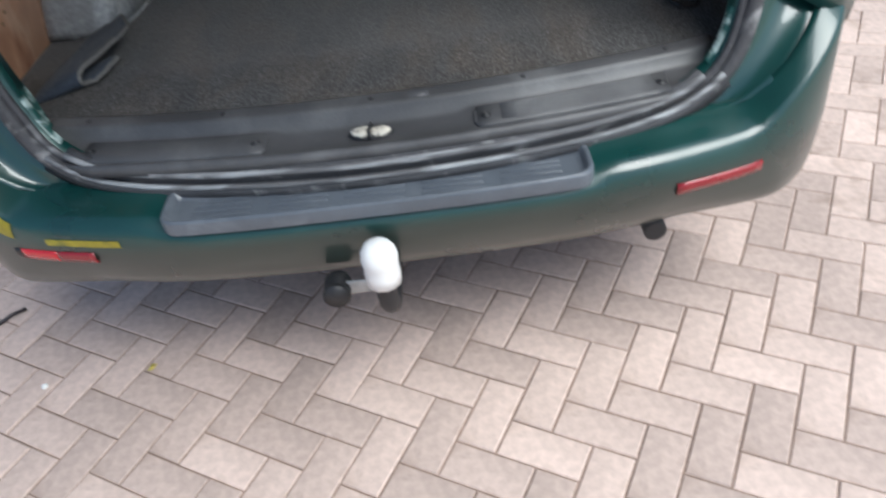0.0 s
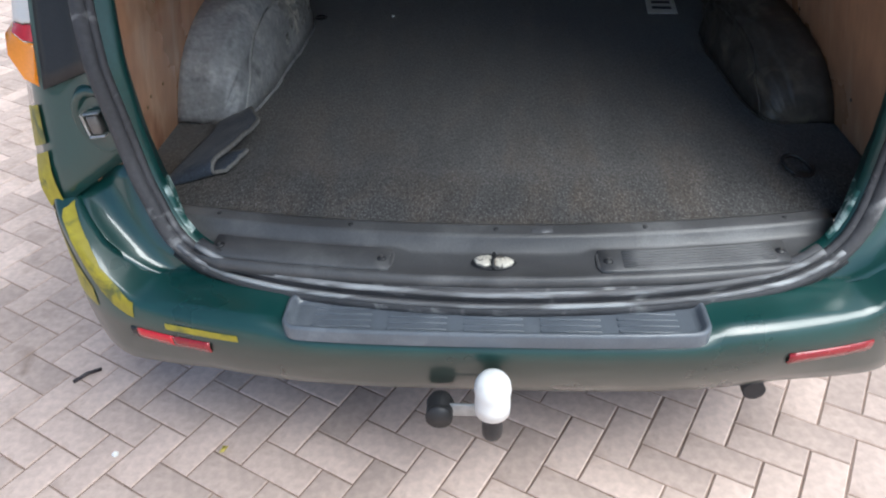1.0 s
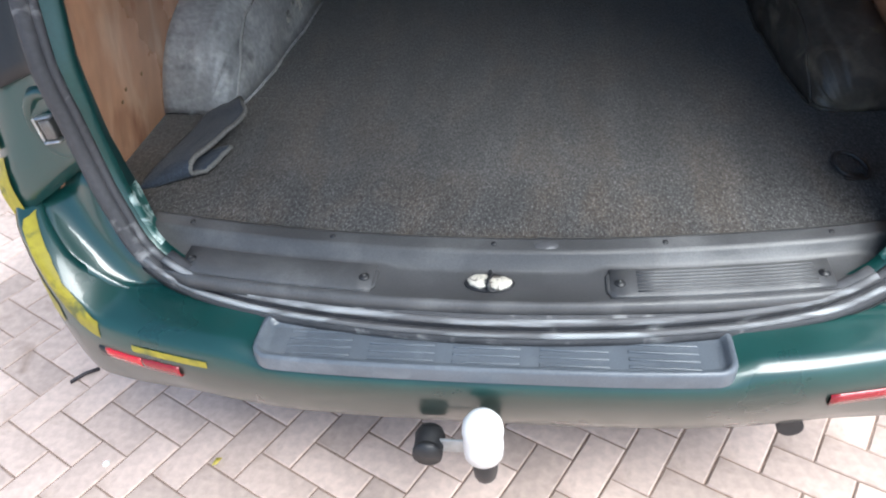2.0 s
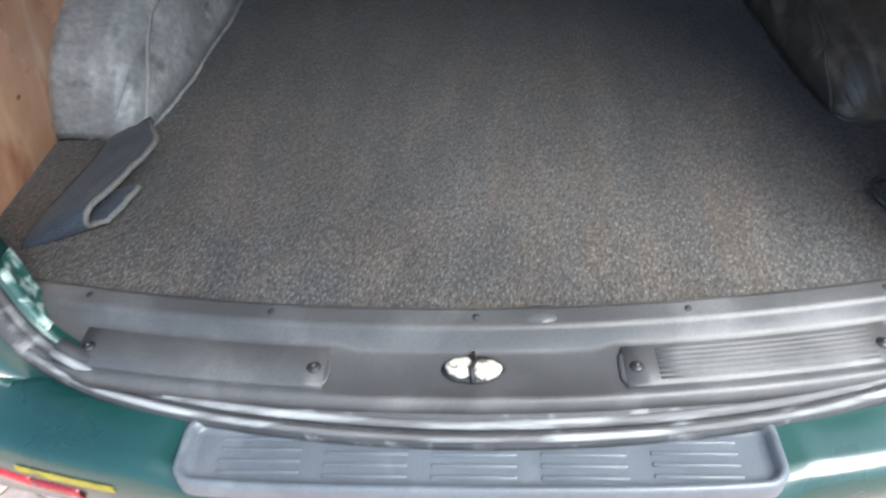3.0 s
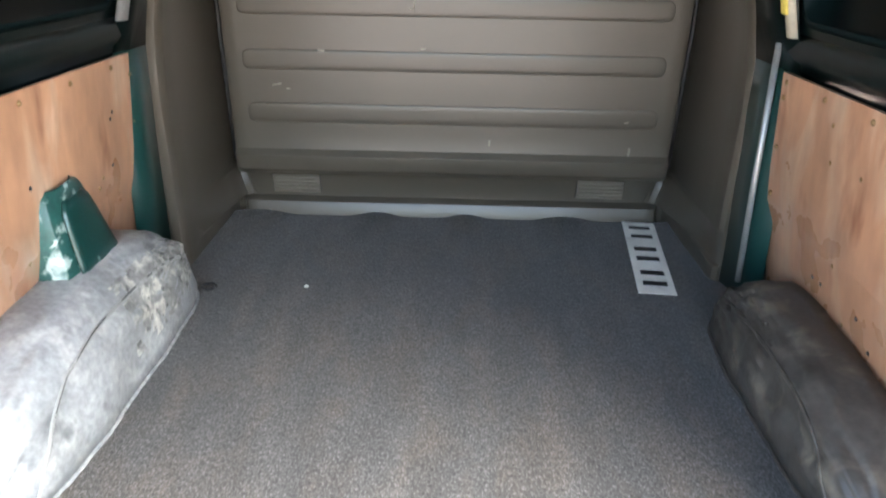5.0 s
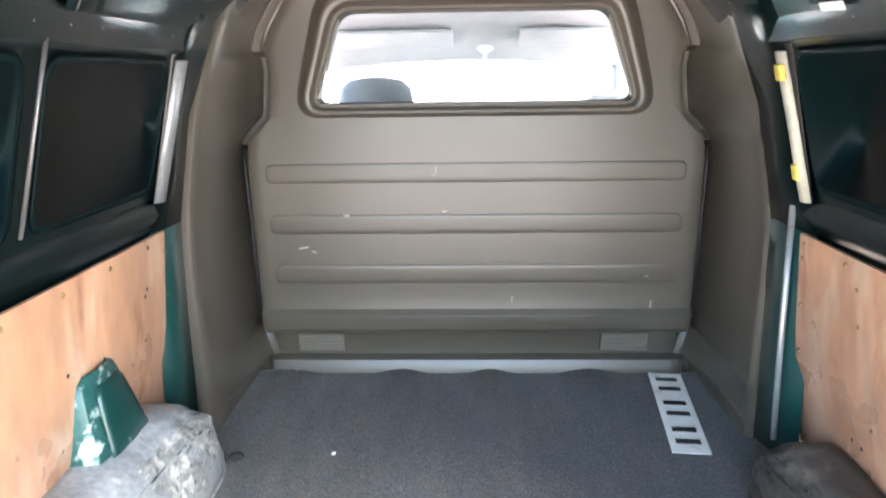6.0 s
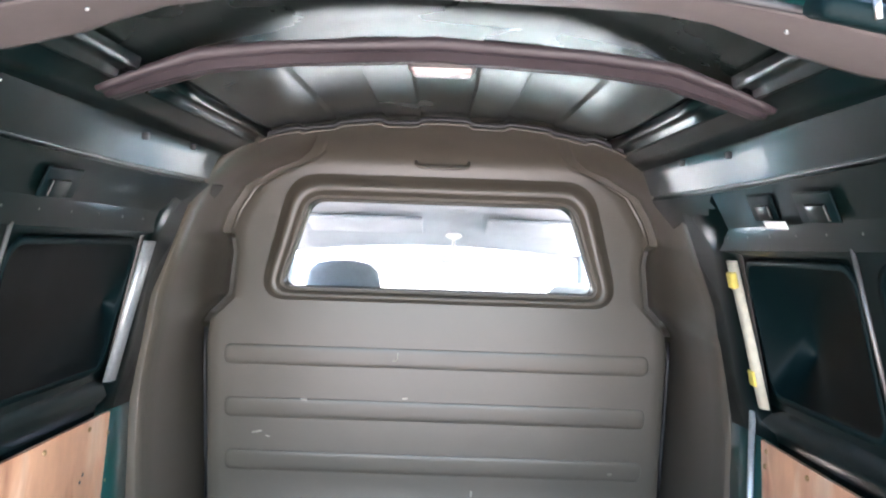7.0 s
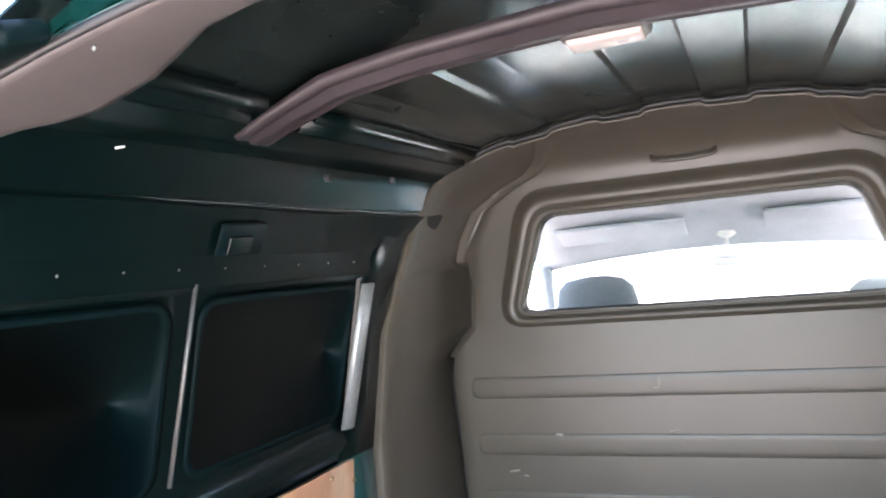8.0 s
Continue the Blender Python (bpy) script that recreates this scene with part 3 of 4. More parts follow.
    for _ in range(16):
        y, z = rng.uniform(y0 + 0.06, y1 - 0.05), rng.uniform(0.85, 1.36)
        x = CX * 0.5 + s * (lerp(LEAN, z) - (0.0092 if s < 0 else 0.0005))
        part("screw", lathe([(0.0, -0.0015 * s), (0.005, -0.001 * s), (0.006, 0.002 * s)], x, y, z, "x", 8), BRASS if rng.random() < 0.6 else BLACK, p)
    edge_spots = [(y, top(y) - 0.022) for y in np.arange(y0 + 0.08, y1, 0.21)] + [(y1 - 0.022, z) for z in np.arange(0.84, 1.36, 0.125)]
    for y, z in edge_spots:
        x = CX * 0.5 + s * (lerp(LEAN, z) - (0.0095 if s < 0 else 0.001))
        part("screw", lathe([(0.0, -0.004 * s), (0.004, -0.0035 * s), (0.0065, -0.001 * s), (0.007, 0.002 * s)], x, y, z, "x", 10), BRASS, p)


ply(-1, 1.33, 2.80)
ply(1, 1.33, 2.70)

# ---- bumper ----
PLAN = [(0, 1.030), (0.25, 1.033), (0.44, 1.045), (0.62, 1.075), (0.79, 1.120), (0.91, 1.180), (0.99, 1.275), (1.022, 1.42), (1.022, 1.80)]
SECT = [(0.20, 0.655), (0.150, 0.655), (0.10, 0.645), (0.04, 0.640), (0.020, 0.634), (0.008, 0.622), (0.001, 0.602), (0.000, 0.578), (0.006, 0.540), (0.024, 0.485), (0.044, 0.448), (0.066, 0.434), (0.13, 0.430)]
half = smooth_line([(x, y, 0) for x, y in PLAN], 34)
plan = [Vector((-p.x, p.y, 0)) for p in half[:0:-1]] + half
rows = []
for d, z in SECT:
    row = []
    for i, p in enumerate(plan):
        t = (plan[min(i + 1, len(plan) - 1)] - plan[max(i - 1, 0)]).normalized()
        nrm = Vector((-t.y, t.x, 0))
        q = p + nrm * d * (1 - 0.70 * min(1.0, max(0.0, (abs(p.x) - 0.66) / 0.22)))
        rise = max(0.0, (abs(p.x) - 0.80)) * 0.9
        sunk = 0.016 if abs(p.x) < 0.45 and z > 0.61 else 0.0
        row.append((q.x, q.y, z - sunk + (rise if z > 0.62 else 0)))
    rows.append(row)
bumper_rows = rows
bumper = part("bumper", grid(rows), GREEN_DUST_REFLECTION, van, "glossy green rear bumper, dust and painted paving reflection below, with scuffed film patches", thick=0.004, offset=0)

# step pad in the bumper
def plan_y(x):
    return lerp([(p.x, p.y) for p in half[:26]], abs(x))


def pad_ring(inset, z, nx=36, nc=6):
    """A rounded rectangle that follows the bumper's bow."""
    w, h, r = 0.445 - inset, 0.062 - inset, max(0.036 - inset, 0.010)
    pts = []
    for cx, cy, a0 in ((w - r, -h + r, -90), (w - r, h - r, 0), (-w + r, h - r, 90), (-w + r, -h + r, 180)):
        for k in range(nc + 1):
            a = radians(a0 + 90 * k / nc)
            pts.append((cx + r * math.cos(a), cy + r * math.sin(a)))
        nxt = {-90: None, 0: (-w + r, h), 90: None, 180: (w - r, -h)}[a0]
        if nxt:
            x, y = pts[-1]
            pts += [(x + (nxt[0] - x) * k / nx, y) for k in range(1, nx)]
    return [(x, plan_y(x) + 0.058 + y, z) for x, y in pts]


rows = [pad_ring(d, 0.645 + z) for d, z in ((0.0, -0.030), (0.0, -0.004), (0.003, 0.003), (0.008, 0.004), (0.013, 0.001), (0.017, -0.008), (0.022, -0.0125), (0.030, -0.0135))]
step = part("step_pad", grid(rows, closed=True), STEP, bumper, "recessed blue-grey plastic step pad")
part("pad_floor", grid([[(x, plan_y(x) + 0.058 + v, 0.6310) for x in np.linspace(-0.416, 0.416, 40)] for v in (-0.034, 0.0, 0.034)]), STEP, bumper)
for x0 in (-0.36, -0.20, -0.04, 0.12, 0.28):
    for k in range(4):
        y = plan_y(x0) + 0.030 + 0.019 * k
        part("tread_bar", box(x0 + 0.04, y, 0.6322, 0.125, 0.007, 0.004, None, 0.0018), STEP, bumper)

# reflectors
def reflector(x0, x1, name, mat):
    rows = []
    for d, z in ((0.014, 0.541), (-0.002, 0.544), (-0.005, 0.556), (-0.005, 0.568), (0.004, 0.571)):
        row = []
        for x in np.linspace(x0, x1, 10):
            y = lerp([(p.x, p.y) for p in half], abs(x))
            row.append((x, y + d, z))
        rows.append(row)
    return part(name, grid(rows), mat, bumper, thick=0.002)


reflector(-0.812, -0.796, "reflector_end", BLACK)
reflector(-0.795, -0.705, "reflector", RED)["label"] = "bright red end of a reflector"
reflector(-0.704, -0.615, "reflector", RED_DEEP)["label"] = "dull red reflector"
reflector(0.615, 0.805, "reflector", RED_DEEP)["label"] = "dull red reflector"

# ---- rear opening: jamb, seal, pillars ----
OPEN = [(0.0, 0.690), (0.30, 0.692), (0.50, 0.697), (0.62, 0.714), (0.695, 0.762), (0.732, 0.86), (0.748, 1.0), (0.764, 1.19), (0.765, 1.40), (0.745, 1.60), (0.708, 1.80), (0.655, 1.97), (0.59, 2.075), (0.50, 2.118), (0.30, 2.160), (0.0, 2.175)]
OX = 0.018
loop = smooth_line([(x, 0, z) for x, z in OPEN], 60)


INNER = [(0.0, 0.690), (0.30, 0.691), (0.55, 0.693), (0.690, 0.698), (0.742, 0.730), (0.758, 0.86), (0.762, 1.0)] + OPEN[7:]
loop_in = smooth_line([(x, 0, z) for x, z in INNER], 60)


SPREAD = [(0.80, 0.0), (0.885, 0.012), (1.02, 0.020), (1.20, 0.033), (1.36, 0.033), (1.80, 0.0)]


def ring(grow, dy, loop=loop):
    """The opening's edge on both sides, moved outward and forward."""
    out = []
    for i, p in enumerate(loop):
        t = (loop[min(i + 1, 59)] - loop[max(i - 1, 0)]).normalized()
        nrm = Vector((t.z, 0, -t.x))
        top = min(1.0, max(0.0, (p.z - 1.93) / 0.13))
        q = p + nrm * grow * (1 - 0.92 * top)
        depth = dy if dy < 0.02 else 0.02 + (dy - 0.02) * lerp([(0.72, 1.0), (0.95, 0.36), (1.90, 0.36), (2.03, 1.0)], p.z)
        out.append(Vector((max(q.x, 0), rear_y(p.z, p.x) + depth * (1 + 0.15 * top), q.z)))
    return [Vector((OX - q.x - lerp(SPREAD, q.z), q.y, q.z)) for q in out[:0:-1]] + [Vector((OX + q.x, q.y, q.z)) for q in out]


jamb_rows = [ring(0.046, 0.002), ring(0.030, 0.012), ring(0.012, 0.03), ring(0.0, 0.055, loop_in), ring(0.0, 0.095, loop_in), ring(0.020, 0.105, loop_in)]
low = [i for i, q in enumerate(jamb_rows[0]) if q.z < 2.03]
# the ring runs from the top over the left side and the sill to the top again
first_low = min(low)
last_low = max(low)
part("jamb", grid([r[first_low:last_low + 1] for r in jamb_rows]), GREEN_WORN, van, "chipped green door jamb", thick=0.003)
for s in (-1, 1):
    span = [i for i, q in enumerate(jamb_rows[3]) if 0.712 < q.z < 0.86 and q.x * s > 0.5]
    scuff = []
    for k, f in ((1, 0.4), (2, 0.0), (2, 0.6), (3, 0.0), (3, 0.5), (3, 1.0)):
        scuff.append([jamb_rows[k][i].lerp(jamb_rows[k + 1][i], f) + Vector((-s * 0.003, -0.001, 0.002)) for i in span])
    part("worn_patch", grid(scuff), WORN_PAINT, van, "pale scraped patch on the jamb's foot")
BACK = [(0, 1.695), (0.22, 1.685), (0.30, 1.70), (0.35, 1.722), (0.39, 1.75), (0.44, 1.757), (0.50, 1.755), (0.53, 1.74), (0.575, 1.67), (0.62, 1.66)]
header = [[q.copy() for q in r[last_low:] + r[1:first_low + 1]] for r in jamb_rows]
for column in zip(*header):
    y0, y1 = column[0].y, column[-1].y
    for q in column:
        q.y = y0 + (q.y - y0) * (lerp(BACK, abs(q.x - OX)) - y0) / (y1 - y0)
part("header", grid(header), MAUVE, van, "header over the rear opening, coloured mauve-grey as a paving reflection", thick=0.003)
part("seal", tube([q for q in ring(0.050, -0.006) if q.z < 2.02], 0.017, 10), RUBBER, van, "grey rubber tailgate seal with worn white streaks")
seal_shadow = [q for q in ring(0.068, -0.002) if q.z < 0.72]
part("seal_shadow", tube(seal_shadow, 0.013, 8), BLACK, van, "black strip for the shadow under the seal")
part("rear_valance", grid([[(q.x, q.y + 0.01, q.z) for q in seal_shadow], [(q.x, q.y + 0.05, q.z - 0.10) for q in seal_shadow]]), BLACK, van, thick=0.003)
part("top_lip", tube([q for q in ring(0.050, -0.004)[59:] if q.z > 2.0] + [q for q in ring(0.050, -0.004)[:59] if q.z > 2.0], 0.005, 8), BLACK, van, "thin black edge strip over the header")
part("seal_lip", tube([q for q in ring(0.032, 0.004) if q.z < 2.02], 0.010, 8), RUBBER, van, "thin inner lip of the seal")

bead = [q + Vector((0, -0.006, 0.0)) for q in ring(0.018, 0.012) if q.z < 0.735]
part("seal_bead", tube(bead, 0.0175, 10), RUBBER, van, "grey rubber seal bead rubbed white along the sill")
ridge = [q + Vector((0, -0.016, 0.008)) for q in bead]
part("seal_ridge", tube(ridge, 0.0072, 8), WORN_RUBBER, van, "whitened ridge of the seal")
lower_ridge = [q + Vector((0, -0.010, 0.013)) for q in ring(0.050, -0.006) if q.z < 0.715]
part("seal_ridge", tube(lower_ridge, 0.0062, 8), WORN_RUBBER, van, "whitened ridge of the seal")

# outer skin
OUT = [(1.008, 0.765), (1.015, 0.81), (1.02, 0.88), (1.02, 1.05), (1.005, 1.25), (0.98, 1.45), (0.935, 1.65), (0.87, 1.85), (0.79, 2.00), (0.68, 2.12), (0.54, 2.20), (0.30, 2.245), (0.0, 2.26)]
oloop = smooth_line([(x, 0, z) for x, z in OUT], 40)


def out_ring(y_of, scale=1.0, lift=0.0):
    right = [Vector((p.x * scale, y_of(p.z), p.z + lift)) for p in oloop]
    return [Vector((-q.x, q.y, q.z)) for q in right[:-1]] + right[::-1]


rows = [out_ring(lambda z: max(1.30, rear_y(z) + 0.10), 0.995), out_ring(lambda z: max(1.36, rear_y(z) + 0.16)), out_ring(lambda z: 2.2), out_ring(lambda z: 3.3)]
part("body_shell", grid(rows), GREEN, van, "dark green outer body", thick=0.002)


# rear face between the seal and the outer skin
def polar(curve, ang):
    """The curve's point in the direction ang, seen from the opening's middle (0, 1.40)."""
    best = None
    for a, b in zip(curve[:-1], curve[1:]):
        d = Vector((math.cos(ang), math.sin(ang)))
        ax, az, bx, bz = a.x, a.z - 1.40, b.x, b.z - 1.40
        ex, ez = bx - ax, bz - az
        det = ex * d.y - ez * d.x
        if abs(det) < 1e-9:
            continue
        t = (az * d.x - ax * d.y) / det
        if -1e-6 <= t <= 1 + 1e-6:
            x, z = ax + ex * t, az + ez * t
            if x * d.x + z * d.y > 0:
                best = Vector((x, 0, z + 1.40))
    return best


def rear_face(s, a0, a1, f0, f1, push=0.0, n=30):
    """A strip of the rear face: angles a0 to a1, from f0 to f1 of the way from the seal to the skin."""
    rows = []
    for ang in np.linspace(radians(a0), radians(a1), n):
        p, q = polar(loop, ang), polar(oloop, ang)
        out = (q - p).normalized()
        p = p + out * 0.05 * (1 - 0.85 * min(1.0, max(0.0, (p.z - 1.93) / 0.13)))
        yo, yi = max(1.30, rear_y(q.z) + 0.10), rear_y(p.z, p.x) - 0.004
        row = []
        for f in np.linspace(f0, f1, 7):
            dip = 0.018 * math.sin(min(1.0, f / 0.45) * math.pi) if f < 0.45 else -0.02 * math.sin((f - 0.45) / 0.55 * math.pi)
            x, z = p.x + (q.x - p.x) * f, p.z + (q.z - p.z) * f
            row.append((s * x, yi + (yo - yi) * f ** 1.6 + dip - push, z))
        rows.append(row)
    return grid(rows)


for s in (-1, 1):
    part("rear_pillar", rear_face(s, -32.0, 90, 0, 1, n=60), GREEN, van, "dark green rear pillar", thick=0.003)
    part("lamp_gutter", rear_face(s, -20, 30, 0.08, 0.62, 0.012), BLACK, van, "dark plastic strip beside the tail lamp", thick=0.004)
    lamp = None
    for z0, z1, mat, word in ((1.265, 1.80, RED, "red lens"), (1.045, 1.134, AMBER, "amber lens"), (1.137, 1.174, RED, "thin red lens"), (1.177, 1.258, CLEAR, "white lens")):
        rows = []
        for z in np.linspace(z0, z1, 12):
            qx = lerp([(q.z, q.x) for q in oloop], z)
            y = max(1.30, rear_y(z) + 0.10)
            low = max(0.0, 1.17 - z) / 0.125
            rows.append([(s * (qx - 0.070), y - 0.050, z), (s * (qx - 0.035), y - 0.058, z + 0.03 * low), (s * (qx - 0.006), y - 0.040, z + 0.075 * low), (s * (qx + 0.010), y + 0.0, z + 0.105 * low), (s * (qx + 0.010), y + 0.10, z + 0.112 * low)])
        if lamp is None:
            lamp = part("tail_lamp", grid(rows), mat, van, "tall tail lamp with red, white and amber lenses", thick=0.004)
        else:
            part("lens", grid(rows), mat, lamp, word, thick=0.004)
    dish = part("latch_dish", lathe([(0.0, 0.012), (0.030, 0.010), (0.046, 0.000), (0.054, -0.010), (0.060, -0.006), (0.066, 0.010)], 0, 0, 0, "y", 28), GREEN, van, "glossy green pressed dish round the stop")
    dish.location, dish.scale, dish.rotation_euler = (s * 0.846, 1.312, 0.985), (0.85, 1.0, 1.25), (0, radians(s * 8), 0)
    stop = part("door_stop", box(s * 0.846, 1.300, 0.985, 0.026, 0.030, 0.044, pose(0, 0, 0, 0, s * 8, 0), 0.006), DULL, van, "small steel tailgate stop in a frame")
    for dz in (-0.030, 0.030):
        part("stop_frame", box(s * 0.846, 1.294, 0.985 + dz * 0.86, 0.036, 0.020, 0.006, pose(0, 0, 0, 0, s * 8, 0), 0.003), STEEL, stop, "steel frame bar")
    part("stop_frame", box(s * 0.866, 1.296, 0.985, 0.006, 0.020, 0.050, pose(0, 0, 0, 0, s * 8, 0), 0.003), STEEL, stop, "steel frame bar")
    # corner panel between the seal, the pillar and the bumper
    edge_in = [q for q in ring(0.052, 0.004)[59:] if q.z < 0.93]
    n = len(edge_in)
    rows = []
    for k, q in enumerate(edge_in):
        f = k / (n - 1)
        c = 33 + min(27.0, 2 + 25 * max(0.0, (f - 0.15) / 0.85) ** 0.8)
        a, b = Vector(bumper_rows[1][int(c)]), Vector(bumper_rows[1][min(int(c) + 1, 66)])
        o = a + (b - a) * (c - int(c))
        row = []
        for g in np.linspace(0, 1, 6):
            m = q * (1 - g) + o * g
            m.y += 0.016 * math.sin(g * math.pi)
            row.append((m.x if s > 0 else 2 * OX - m.x if g < 0.2 else -m.x, m.y, m.z - 0.014 * math.sin(g * math.pi)))
        rows.append(row)
    part("corner_panel", grid(rows), GREEN, van, "green corner panel under the rear pillar", thick=0.003)

# film patches on the bumper corner
def film(i0, i1, a0, a1, b0, b1):
    """A thin patch on the left bumper corner: from i0 to i1 along the plan, between two heights of its section at either end."""
    out = []
    for f in np.linspace(0, 1, 12):
        row = []
        for g in np.linspace(0, 1, 6):
            k = i0 + (i1 - i0) * f
            w = (a0 + (a1 - a0) * g) * (1 - f) + (b0 + (b1 - b0) * g) * f
            ki, wi = min(int(k), 32), min(int(w), len(SECT) - 2)
            kf, wf = k - ki, w - wi
            def at(r, c):
                return Vector(bumper_rows[r][33 - c])
            p = (at(wi, ki) * (1 - kf) + at(wi, ki + 1) * kf) * (1 - wf) + (at(wi + 1, ki) * (1 - kf) + at(wi + 1, ki + 1) * kf) * wf
            nrm = (at(wi + 1, ki) - at(wi, ki)).cross(at(wi, ki + 1) - at(wi, ki)).normalized()
            if nrm.dot(p - Vector((0, 1.6, 0.4))) < 0:
                nrm = -nrm
            row.append(p + nrm * 0.004)
        out.append(row)
    part("film_patch", grid(out), YELLOW, bumper, "faded yellow film")


film(10.6, 14.6, 5.95, 6.60, 5.9, 6.55)
film(16.6, 20.5, 4.4, 6.1, 2.2, 5.0)
film(20.5, 23.6, 2.2, 5.0, 0.9, 2.7)
film(20.0, 27.0, 5.6, 6.4, 4.4, 5.6)
for a0, a1 in ((-31.5, -26.2), (-25.4, -21.4)):
    part("film_patch", rear_face(-1, a0, a1, 0.78, 1.0, 0.006, 6), YELLOW, van, "faded yellow film")

# ---- sill plate ----
def sill_row(x, pts):
    bow = 0.14 * x * x
    return [(x, max(y + bow, 1.13 + bow + 0.9 * max(0.0, abs(x) - 0.64)), z) for y, z in pts]


BASE = [(1.130, 0.688), (1.137, 0.704), (1.143, 0.7085), (1.150, 0.7065), (1.234, 0.708), (1.244, 0.714), (1.252, 0.731), (1.258, 0.7385), (1.264, 0.7375), (1.284, 0.742), (1.291, 0.741), (1.293, 0.734)]
SUNK = [(1.130, 0.688), (1.137, 0.704), (1.143, 0.7085), (1.152, 0.698), (1.230, 0.697), (1.242, 0.703), (1.252, 0.731), (1.258, 0.7385), (1.264, 0.7375), (1.284, 0.742), (1.291, 0.741), (1.293, 0.734)]
rows = []
for x in (-0.752, -0.72, -0.69, -0.66, -0.6, -0.5, -0.4, -0.3, -0.215, -0.185, -0.1, 0, 0.1, 0.185, 0.215, 0.3, 0.4, 0.5, 0.6, 0.66, 0.69, 0.72, 0.752):
    rows.append(sill_row(x, SUNK if abs(x) < 0.2 else BASE))
sill = part("sill_plate", grid(rows), SILL, van, "scuffed dark grey plastic sill plate with ribbed treads", thick=0.003, bevel=0.0)
for s in (-1, 1):
    part("tread_plate", grid([sill_row(s * x, [(1.153, 0.706), (1.157, 0.7120), (1.227, 0.7135), (1.231, 0.709)]) for x in np.linspace(0.225, 0.63, 12)]), SILL, sill, thick=0.003)
    for k in range(7 if s > 0 else 0):
        part("tread_rib", tube([(s * x, 1.165 + 0.0090 * k + 0.14 * x * x, 0.7135 + 0.0002 * k) for x in np.linspace(0.275, 0.60, 10)], 0.0023, 6), SILL, sill)
    mount = rounded(0.052, 0.070, 0.018)
    part("screw_mount", cap_ends(grid([[(s * 0.243 + u * k, 1.197 + v * k, 0.7125 + d) for u, v in mount] for k, d in ((1.0, -0.004), (0.97, 0.0), (0.80, 0.001), (0.6, -0.0005))], closed=True)), SILL, sill)
    for x in (0.243, 0.615):
        part("screw", lathe([(0.0, 0.0045), (0.006, 0.003), (0.010, 0.001), (0.012, -0.002)], s * x, 1.189 + 0.14 * x * x, 0.7150, "z", 12), BLACK, sill)
        part("screw", lathe([(0.0, 0.0015), (0.004, 0.0)], s * x, 1.189 + 0.14 * x * x, 0.7190, "z", 8), DULL, sill)
for x in (-0.638, -0.323, 0.004, 0.332, 0.645):
    part("screw", lathe([(0.0, 0.003), (0.005, 0.002), (0.008, -0.001)], x, 1.276 + 0.14 * x * x, 0.7405, "z", 10), BLACK, sill, "small carpet screw")
latch = part("latch_hole", lathe([(0.0, -0.004), (0.049, -0.002), (0.052, 0.002), (0.049, 0.004)], 0, 0, 0, "z", 28), BLACK, sill)
latch.location, latch.scale = (0.0, 1.202, 0.700), (0.94, 0.52, 1)
for s in (-1, 1):
    rows = []
    for k, h in ((1.0, 0.0), (0.95, 0.004), (0.75, 0.006), (0.3, 0.0065)):
        ring_pts = []
        for a in np.linspace(0, 2 * math.pi, 26, endpoint=False):
            r = 1 + 0.07 * math.sin(3 * a + s) + 0.04 * math.sin(7 * a)
            u = 0.0225 * math.cos(a) * r * k
            ring_pts.append((s * 0.0195 + u, 1.201 - 0.002 * s + 0.0195 * math.sin(a) * r * k, 0.704 + h))
        rows.append(ring_pts)
    part("latch_cover", cap_ends(grid(rows, closed=True)), CREAM, sill, "chipped cream latch cover")
part("striker", tube([(0.0, 1.174, 0.706), (-0.003, 1.192, 0.714), (0.003, 1.210, 0.716), (0.0, 1.230, 0.708)], 0.0035, 8), BLACK, sill, "dark steel latch striker")
worn = part("carpet_lump", lathe([(0.0, 0.008), (0.03, 0.007), (0.05, 0.003), (0.06, -0.002)], 0, 0, 0, "z", 20), RUBBER, sill, "worn pale lump at the carpet edge")
worn.location, worn.scale = (0.105, 1.282, 0.7385), (0.62, 0.36, 0.55)

# ---- tow bar ----
tow = part("tow_bar", tube(smooth_line([(0, 1.22, 0.40), (0, 1.10, 0.405), (0, 1.0, 0.41), (0, 0.965, 0.44), (0, 0.96, 0.52)], 20), 0.022, 12), BLACK, van, "black tow bar neck")
part("tow_bracket", box(0, 1.16, 0.47, 0.30, 0.012, 0.10, None, 0.004), BLACK, tow)
part("tow_socket", lathe([(0.0, -0.02), (0.026, -0.02), (0.029, -0.012), (0.029, 0.01), (0.031, 0.02), (0.024, 0.035), (0.0, 0.035)], -0.114, 1.02, 0.437, "y", 20), BLACK, tow, "black trailer socket")
part("socket_lid", lathe([(0.0, -0.010), (0.029, -0.008), (0.030, 0.0), (0.029, 0.006)], -0.114, 0.998, 0.440, "y", 20), BLACK, tow)
part("socket_bracket", box(-0.06, 1.02, 0.438, 0.07, 0.006, 0.035, None, 0.002), PALE_METAL, tow)
part("cover_strip", box(0.0, 1.044, 0.505, 0.036, 0.008, 0.10, pose(0, 0, 0, -16), 0.003), GREEN_SHADED, bumper)
tagged(part("tow_ball_cap", lathe([(0.030, -0.048), (0.036, -0.046), (0.037, -0.018), (0.0355, -0.006), (0.0365, 0.004), (0.038, 0.016), (0.036, 0.032), (0.028, 0.046), (0.015, 0.053), (0.0, 0.055)], 0.0, 0.960, 0.548, "z", 32), WHITE), "white plastic cap on the tow ball", "tow cap")
